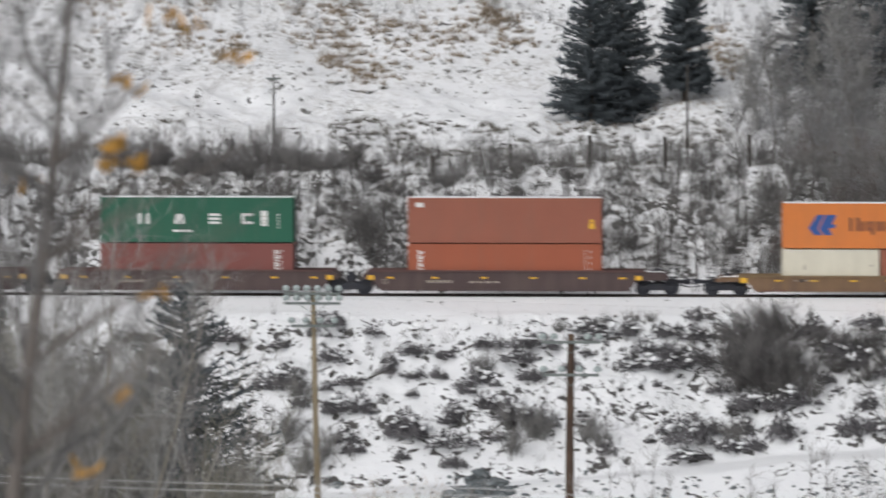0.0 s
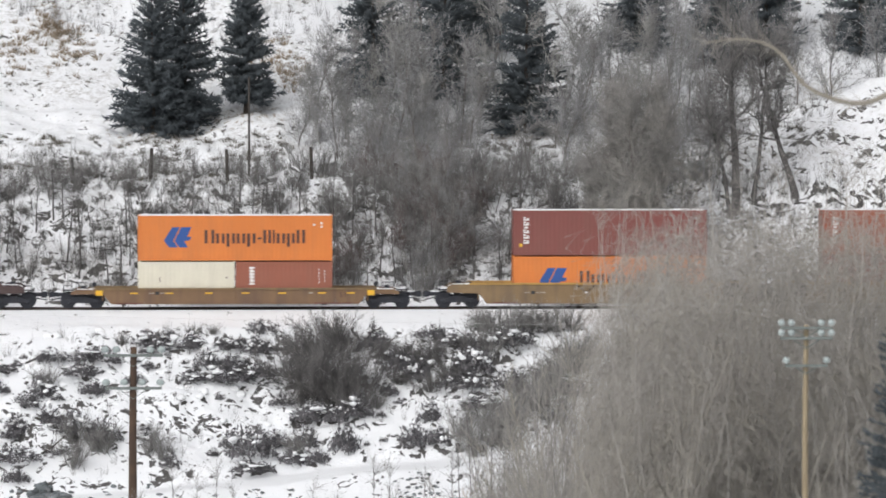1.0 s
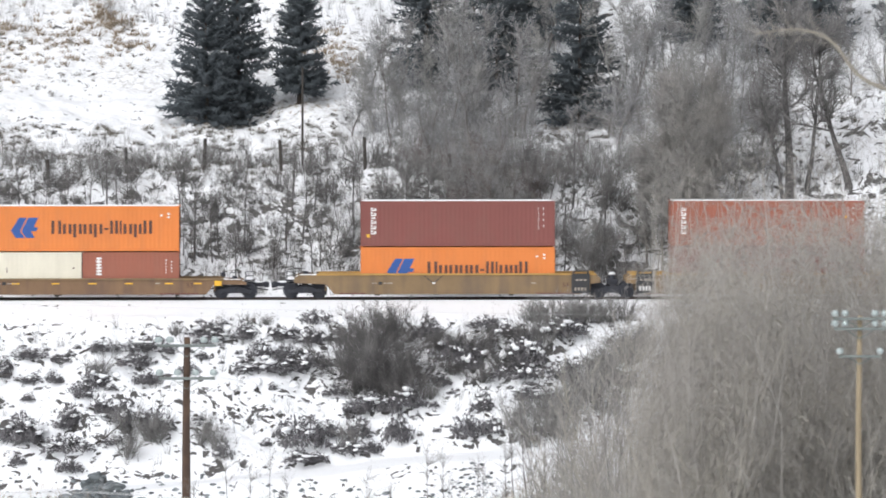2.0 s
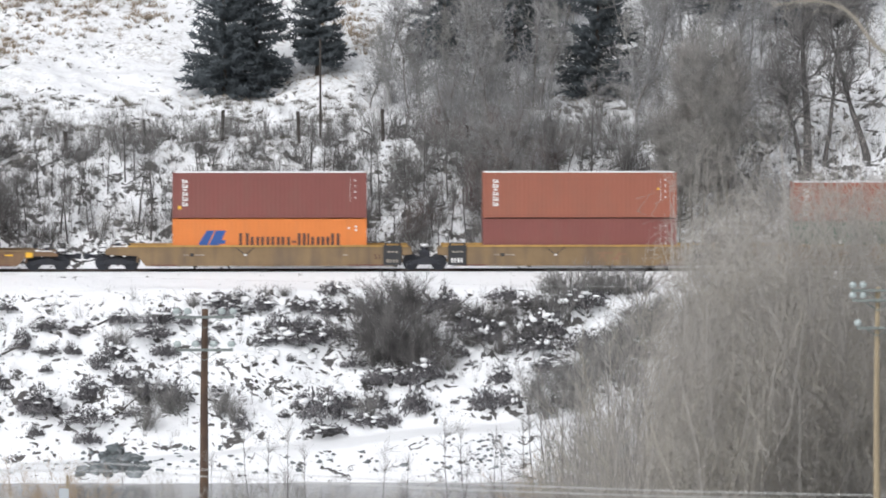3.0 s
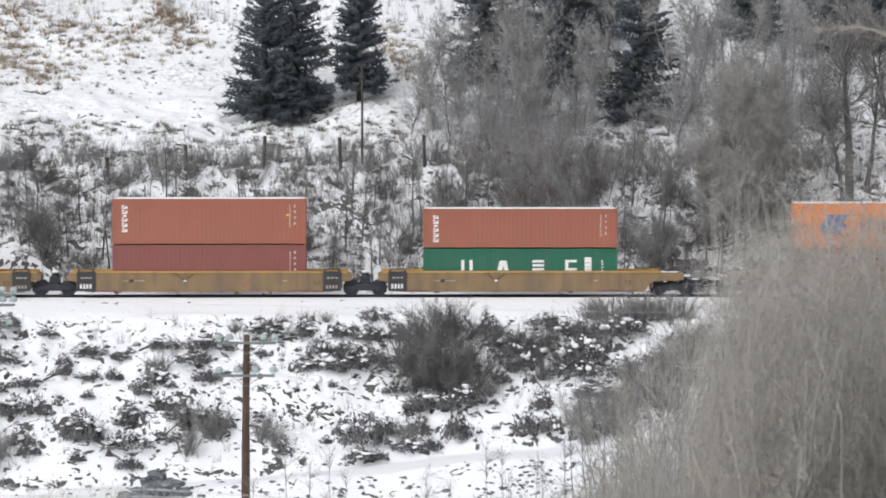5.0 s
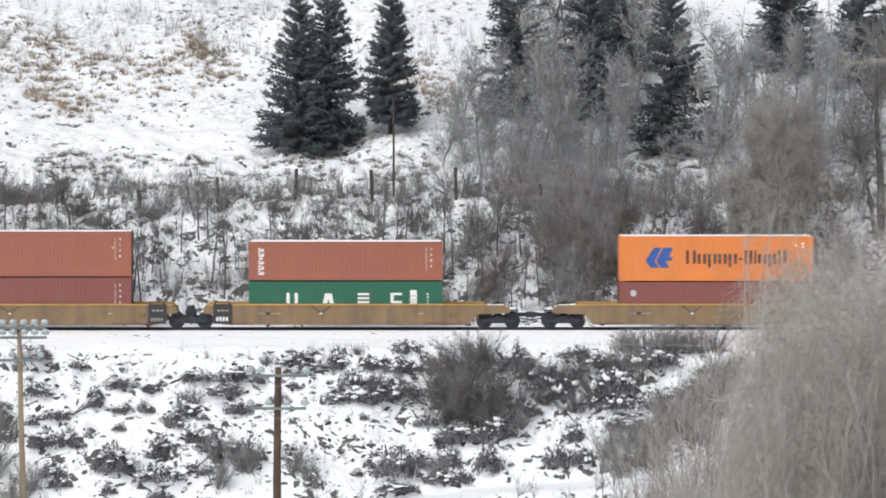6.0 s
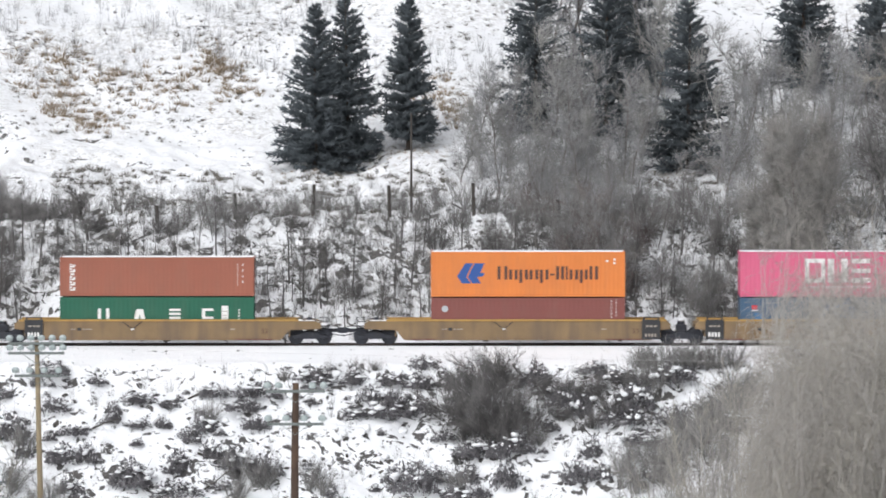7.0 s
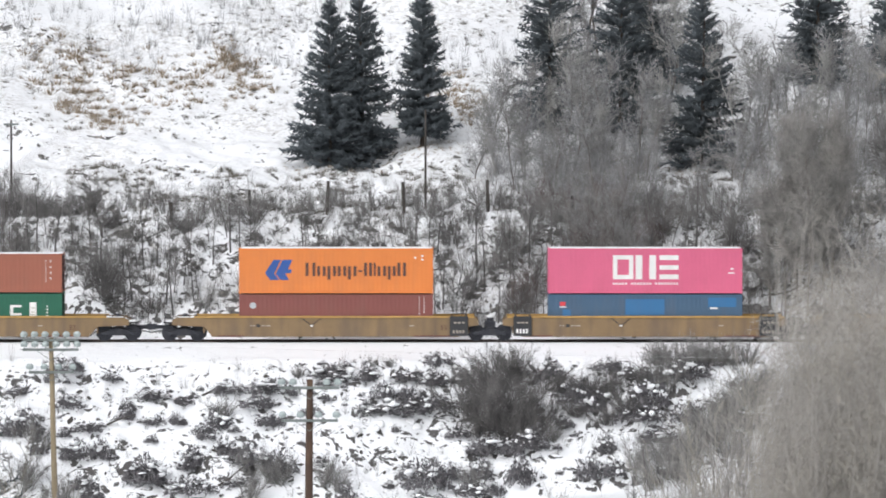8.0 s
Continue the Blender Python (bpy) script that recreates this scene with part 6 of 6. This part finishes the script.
    for i in range(4):
        tr, cr = bare_tree_segs(170 + i, 4.6, 0.024, 8, 0.09, 2, 1, 0.3, (0.09 * (i - 1.5), 0), 0.006, 0.05, 2, (1.0, 2.0))
        slim.append(plant("sapling", [("trunk", chain_mesh("trunk", tr, 6), BARK_SMOKE)] + branches(cr, TWIG_ASH), station(-6.2 + 3.3 * i, -104),
                          "slender leafless sapling at the near water's edge", "sapling", "saplings at the near water's edge"))
    for u, v, k in [(-5.8, -9.0, 1), (-4.3, -9.8, 0), (-3.6, -8.8, 2), (-8.4, -10.8, 2), (-13.6, -11.2, 1), (-2.0, -10.4, 1), (2.5, -10.2, 3), (4.4, -11.0, 2), (6.9, -8.6, 0), (8.4, -8.8, 1), (7.6, -10.6, 3), (10.0, -9.4, 2),
                    (10.9, -9.9, 1), (11.6, -8.2, 0), (12.5, -6.8, 0), (13.1, -6.0, 1), (13.9, -5.8, 2), (14.6, -7.2, 3), (14.8, -4.6, 0), (15.6, -5.6, 1), (16.2, -3.9, 2), (16.9, -4.8, 0), (17.6, -3.0, 1), (18.4, -3.6, 3)]:
        x, yy, z = station(u + 0.3 * math.sin(5 * u), -102 - 3 * k)
        again(slim[k], (x, yy, z), 25 * math.sin(9 * u), (sight(u, v, yy)[2] - z) / 4.6)
    rusty = plant("willow", branches(shrub_segs(126, 5.0, 0.4, 20, 7, 5, 0.017, 0.16, 0.9, 0.18, 3), TWIG_RUSTY), station(-18.0, -106),
                  "rusty tan leafless brush at the near water's edge", "willow", "willows on the near bank")
    rusty.matrix_basis = at_pose(station(-18.0, -106), 0, 0.8)
    for u, v in [(-19.4, -11.9), (-18.4, -12.4), (-20.4, -12.3), (-17.2, -13.2), (12.8, -12.2), (14.0, -11.8), (13.4, -12.6), (-21.6, -13.0)]:
        x, yy, z = station(u, -108)
        again(rusty, (x, yy, z), rng.uniform(0, 360), (sight(u, v, -108)[2] - z) / 5.1)
    # brush by the pale pole
    grey = [plant("willow", branches(shrub_segs(120 + i, 8.6, 0.22, 17, 6, 4, 0.026, 0.13, 0.8, 0.15, 6), ((TWIG_OLIVE, TWIG_GREY, TWIG_GREY), (TWIG_OLIVE, TWIG_ASH, TWIG_OLIVE))[i]), station(-38.5 - 5 * i, -168),
                  "tall grey leafless willow brush on the near bank", "willow", "willows on the near bank") for i in range(2)]
    for u, y, v in [(-27.6, -130, -9), (-29, -132, -7), (-30.4, -146, -3.5), (-38.6, -140, -8), (-45, -146, -3), (-47.5, -150, 0), (-33.8, -128, -10), (-36.5, -128, -10), (-37.5, -160, -1), (-39.5, -170, 2), (-42, -165, 3), (-45.5, -160, 1), (-48, -170, 4),
                    (-44.2, -166, 1.2), (-42.6, -162, 0.6), (-41.2, -168, 1.6), (-39.8, -160, 0.4), (-38.4, -166, 0.2), (-46, -168, 2.0), (-26.5, -120, -10.5), (-25, -118, -12), (-21, -112, -14.2), (-19, -110, -13.6), (-18, -112, -14.4)] + [(-45.0 + 0.5 * i, -140 - 7 * (i % 5), -1.8 + 2.6 * math.sin(1.7 * i + 1)) for i in range(0, 20, 3)] + [(-31.2 + 0.7 * i, -126 - 4 * (i % 3), -6.5 + 1.5 * math.sin(2.0 * i) - 0.4 * i) for i in range(5)]:
        x, yy, z = station(u, y)
        s = (sight(u, v, y)[2] - z) / 8.8
        again(grey[1 if u > -34 else rng.randrange(2)], (x, yy, z), rng.uniform(0, 360), max(s, 0.2) * 0.9)


near_thicket()


def close_tree():
    """A young tree close to the camera that still carries a few orange leaves, and a pale arching bough."""
    x, y, z = station(-45.6, -276)
    tr, cr = bare_tree_segs(150, 7.6, 0.092, 22, 0.36, 3, 2, 0.2, (0.10, 0), 0.011, 0.02)
    root = plant("bare_tree", [("trunk", chain_mesh("trunk", tr, 8), BARK_GREY)] + branches(cr, TWIG_GREY, "limb"), (x, y, z),
                 "young leafless tree still holding a few orange leaves", "bare tree")
    rng = np.random.default_rng(3)
    spots = [(-33.8, 17.7), (-32.4, 17.0), (-36.0, 13.4), (-29.2, 15.0), (-37.0, 9.4), (-37.9, 8.2), (-35.8, 7.9), (-43.1, 7.0), (-34.2, -0.1), (-36.8, -6.7), (-39.1, -11.2)]
    bare = [(-26.5, 6.5), (-23.5, 13.2), (-29.5, 5.0), (-32.5, -2.6), (-31.5, -5.2), (-34.5, -8.5), (-30.5, 10.5), (-33.0, 3.5), (-35.5, -4.0), (-38.0, -9.0), (-31.0, 0.5), (-28.0, 2.0)]
    for u, v in spots + bare:
        p = np.array(sight(u, v, -276 + rng.uniform(-0.5, 0.5))) - np.array([x, y, z])
        verts, faces = [], []
        for j in range(3):
            c = p + rng.normal(size=3) * np.array([0.07, 0.05, 0.035])
            a, b = unit(rng.normal(size=3)) * 0.12, unit(rng.normal(size=3)) * 0.08
            n = unit(np.cross(a, b)) * 0.004
            k = len(verts)
            verts += [c - a, c + b + n, c + a, c - b + n, c - n]
            faces += [[k, k + 1, k + 4], [k + 1, k + 2, k + 4], [k + 2, k + 3, k + 4], [k + 3, k, k + 4], [k, k + 3, k + 1], [k + 1, k + 3, k + 2]]
        low = tr[0][np.argmin(np.abs(tr[0][:, 2] - (p[2] - 0.55 * abs(p[0]) - 0.2)))]
        bow = (low + p) / 2 + np.array([0, 0, -0.06])
        sh = (np.array([low, bow]), np.array([bow, p]), np.array([0.016, 0.010]), np.array([0.010, 0.004]))
        part("shoot", chain_mesh("shoot", sh, 5), BARK_GREY, root)
        if (u, v) in bare:
            continue
        part("leaf", mesh_of("leaf", np.array(verts), np.array(faces)), LEAF_ORANGE, root, "orange autumn leaf")
    # two young bare trees behind it, spreading to one side
    for u, v, ln, sd in [(-39.6, 6.0, 0.20, 152), (-37.4, 2.5, 0.26, 153), (-42.5, 3.0, 0.12, 154)]:
        x, y, z = station(u, -214)
        h = sight(u, v, -214)[2] - z
        tr, cr = bare_tree_segs(sd, h, 0.055, 20, 0.42, 4, 3, 0.16, (ln, 0), 0.006, 0.05, rise=(0.7, 1.6))
        plant("bare_tree", [("trunk", chain_mesh("trunk", tr, 8), BARK_PALE)] + branches(cr, TWIG_ASPEN, "limb"), (x, y, z),
              "young pale leafless tree with spreading limbs on the near hillside", "bare tree", "bare trees on the near hillside")
    # pale bough that arches in from a tree beyond the view
    pts = [(46.0, -6.0), (45.5, 6.0), (43.5, 11.5), (40.5, 13.6), (38.0, 12.9), (36.2, 13.0), (34.0, 14.0), (32.2, 16.2), (30.0, 16.9), (27.4, 16.6)]
    w = [0.11, 0.10, 0.085, 0.065, 0.055, 0.05, 0.042, 0.032, 0.022, 0.010]
    P = [np.array(sight(u, v, -215)) for u, v in pts]
    P[0][2] = float(ground(P[0][0], -215)) - 0.3
    F = []
    for i in range(len(P) - 1):
        for k in range(6):
            t0, t1 = k / 6, (k + 1) / 6
            a0, b0, c0, d0 = P[max(i - 1, 0)], P[i], P[i + 1], P[min(i + 2, len(P) - 1)]

            def cr_(t):
                return 0.5 * (2 * b0 + (c0 - a0) * t + (2 * a0 - 5 * b0 + 4 * c0 - d0) * t * t + (3 * b0 - a0 - 3 * c0 + d0) * t ** 3)
            F.append((cr_(t0), cr_(t1), w[i] + (w[i + 1] - w[i]) * t0, w[i] + (w[i + 1] - w[i]) * t1))
    seg = (np.array([f[0] for f in F]), np.array([f[1] for f in F]), np.array([f[2] for f in F]), np.array([f[3] for f in F]))
    foot = P[0].copy()
    seg = (seg[0] - foot, seg[1] - foot, seg[2], seg[3])
    twigs = side_shoots(np.random.default_rng(8), tuple(s[24:] for s in seg), 2, 1.0, 55, 0.009, 0.2)
    plant("bare_tree", [("trunk", chain_mesh("trunk", seg, 8), BARK_PALE), ("spray", stems_mesh("spray", twigs), TWIG_TAN)], tuple(foot),
          "pale arching leafless tree on the near bank", "bare tree")


close_tree()


def fallen_branches():
    for u, v, ln, turn, tip in [(-14.2, -9.3, 2.2, 35, 28), (-18.0, -8.9, 1.9, -150, 26), (-15.2, -3.6, 1.5, 20, 24), (-14.6, -7.0, 1.8, 150, 18), (-21.2, -5.4, 2.2, -25, 12), (6.6, -3.0, 1.8, 25, 30)]:
        rng = np.random.default_rng(int(abs(u * 10)))
        main = bend(rng, np.array([[0, 0, 0.0]]), np.array([[1.0, 0, 0.05]]), np.array([ln]), np.array([0.075]), np.array([0.02]), 5, 0.09, 0.02)
        twigs = side_shoots(rng, main, 2, 0.6, 40, 0.018, 0.2)
        root = plant("fallen_branch", [("trunk", chain_mesh("trunk", main, 7), BARK_DARK), ("spray", stems_mesh("spray", twigs), TWIG_DARK)], (0, 0, 0),
                     "dark fallen branch lying on the snowy slope", "branch", "fallen branches on the slope")
        x, y, z = meet(u, v)
        root.matrix_basis = pose(x, y, z + 0.05, 0, -tip if abs(turn) < 90 else tip, turn if abs(turn) < 90 else turn - 180)


fallen_branches()


# ---- ground litter: what nobody could count ----
def litter():
    rng = np.random.default_rng(77)
    TUFTS = [tuft(200 + i, 21, 0.5, 0.42, 0.032) for i in range(6)]
    LUMPS = [lump(300 + i) for i in range(6)]

    def places(n, x0, x1, y0, y1, s0, s1, grain, keep, seed):
        x, y = rng.uniform(x0, x1, n), rng.uniform(y0, y1, n)
        back = np.interp(np.minimum(-9.75 + 0.075 * np.clip(x + 9, -40, 60), -5.6), [-10.4, -1.05], [-21, -6])
        ok = (fbm(x * grain, y * grain, seed, 3) > keep) & ~((y > back - 4.3) & (y < back + 0.3))
        x, y = x[ok], y[ok]
        z = ground(x, y)
        return np.stack([x, y, z, rng.uniform(s0, s1, len(x)), rng.uniform(0, 6.28, len(x)), rng.integers(0, 6, len(x))], 1)
    scatter("dark_scrub", TUFTS, places(1500, -46, 45, -16.5, -5.8, 0.2, 0.6, 0.5, 0.1, 41), TWIG_DARK, "dark low scrub poking through the snow of the slope", "scrub")
    # pads of snow on tussocks; dark clods below a third paint in shaded hollows
    pads = places(750, -46, 45, -16.8, -5.6, 0.25, 0.72, 0.35, -0.25, 42)
    FLAT = [lump(320 + i, 0.27) for i in range(6)]
    scatter("snow_pads", FLAT, pads, SNOW_CLEAN, "rounded pads of snow over tussocks on the slope", "snow", True, 33)
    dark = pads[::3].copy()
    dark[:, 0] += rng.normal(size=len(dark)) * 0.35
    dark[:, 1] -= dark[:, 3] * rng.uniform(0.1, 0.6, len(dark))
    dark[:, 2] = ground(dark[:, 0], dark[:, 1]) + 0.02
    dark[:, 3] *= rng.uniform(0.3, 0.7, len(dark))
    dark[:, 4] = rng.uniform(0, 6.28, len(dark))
    scatter("soil_clods", [(v * np.array([1.5, 0.8, 1.0]), f) for v, f in LUMPS], dark, CLOD, "dark clods of soil colour, set as shade under the lips of the snow", "stones", tilt=35)
    scatter("cutting_scrub", TUFTS, places(2600, -48, 36, 4.8, 14, 0.35, 0.9, 0.3, 0.05, 43), TWIG_GREY, "grey scrub on the cutting behind the track", "scrub")
    STEMS = [tuft(220 + i, 9, 1.7, 0.35, 0.013) for i in range(6)]
    scatter("cutting_stems", STEMS, places(2400, -48, 38, 4.8, 15, 0.5, 1.15, 0.3, -0.3, 47), TWIG_GREY, "thin grey stems standing on the snowy cutting", "scrub")
    scatter("bench_stems", STEMS, places(1200, -50, 38, 14, 24, 0.4, 0.9, 0.3, -0.2, 48), TWIG_GREY, "thin grey stems on the bench above the cutting", "scrub")
    scatter("hill_stems", STEMS, places(6500, -60, 40, 46, 130, 0.4, 1.2, 0.07, 0.0, 50), TWIG_HAZE, "thin pale stems on the upper hillside", "scrub")
    scatter("slope_stems", STEMS, places(700, -46, 40, -20, -6, 0.35, 0.8, 0.3, 0.0, 49), TWIG_GREY, "thin grey stems on the river slope", "scrub")
    scatter("bench_grass", TUFTS, places(2900, -52, 36, 14, 29, 0.4, 1.0, 0.25, 0.1, 44), SAGE, "grey-brown grass tufts on the bench above the cutting", "grass")
    scatter("hill_grass", TUFTS, places(8000, -60, 60, 36, 120, 0.25, 0.8, 0.16, 0.1, 45), SAGE, "small dark tufts on the snowy hillside", "grass")
    under = []
    for u, y in ((-7.1, 31), (-5.1, 33), (-1.3, 33.5), (15.9, 32)):
        cx, cy, _ = station(u, y)
        x, y_ = cx + rng.normal(size=90) * 1.7, cy - 1.0 + rng.normal(size=90) * 1.1
        under.append(np.stack([x, y_, ground(x, y_) - 0.03, rng.uniform(0.2, 0.5, 90), rng.uniform(0, 6.28, 90), rng.integers(0, 6, 90)], 1))
    scatter("spruce_litter", TUFTS, np.concatenate(under), GRASS_DRY, "brown needle litter and dead grass under the spruces", "litter")
    golden = []
    for u, v, w in [(-14.0, 18.0, 2.2), (-12.2, 16.3, 2.6), (-16.4, 16.2, 3.0), (-19.6, 16.6, 2.4), (-22.5, 17.4, 2.2), (-24.5, 17.6, 2.4), (-23.6, 15.0, 2.5), (-21, 13.8, 2.0), (-13.2, 17.2, 1.6),
                    (0.8, 15.6, 2.0), (1.8, 14.6, 1.6), (-33, 17, 3), (-38, 18.5, 3), (-30, 15.5, 2)]:
        cx, cy, _ = meet(u, v, 20)
        n = int(20 * w)
        x, y = cx + rng.normal(size=n) * w * 0.42, cy + rng.normal(size=n) * w * 0.9
        golden.append(np.stack([x, y, ground(x, y), rng.uniform(0.45, 1.3, n), rng.uniform(0, 6.28, n), rng.integers(0, 6, n)], 1))
    scatter("golden_grass", TUFTS, np.concatenate(golden), GRASS_DRY, "patches of dry golden grass on the hillside", "grass")


litter()


def riprap():
    """Dark stones along the river's edge, many in one heap."""
    shapes = [(v * np.array([1.25, 0.9, 1.0]), f) for v, f in (lump(400 + i, 0.75) for i in range(5))]
    meshes = [mesh_of("stone", v, f) for v, f in shapes]
    for me in meshes:
        me.materials.append(ROCK)
    rng = random.Random(31)
    for i in range(230):
        if i < 85:
            u = max(-16.4, min(-11.8, rng.gauss(-14.0, 1.0)))
            x, y, z = meet(u, -13.1 + 2.0 * rng.random() ** 0.9 * (1 - abs(u + 14.0) / 2.8), -27.0)
            s = rng.uniform(0.28, 0.75)
        elif i < 142:
            x, y, z = meet(rng.gauss(9.9, 0.8), rng.uniform(-12.8, -10.5), -27.0)
            s = rng.uniform(0.12, 0.38)
        else:
            x, y, z = meet(rng.uniform(-24, 9), rng.triangular(-13.0, -10.8, -12.4), -27.0)
            s = rng.uniform(0.16, 0.5)
        ob = new("stone", meshes[rng.randrange(5)])
        ob.matrix_basis = at_pose((x, y, z + (0.05 if i < 85 else -0.06) * s), rng.uniform(0, 360), s * (1.0 if i < 85 else 0.85), 1.0 if i < 85 else 0.72)
        tagged(ob, "dark grey stone at the snowy river edge", "stone", "stones at the river's edge")


riprap()


# ---- what moves: the whole train runs past to the left, wheels turning ----
def motions():
    for ob, x, z in TRAIN:
        walk(ob, [(t, pose(x - SPEED * t, 0, z)) for t in (0, 2, 4, 6, 8)])
    spin = math.degrees(SPEED / 0.485)
    for ob, (x, y, z) in WHEELSETS:
        walk(ob, [(f / FPS, pose(x, y, z, 0, -spin * f / FPS, 0)) for f in range(0, 241)])


motions()
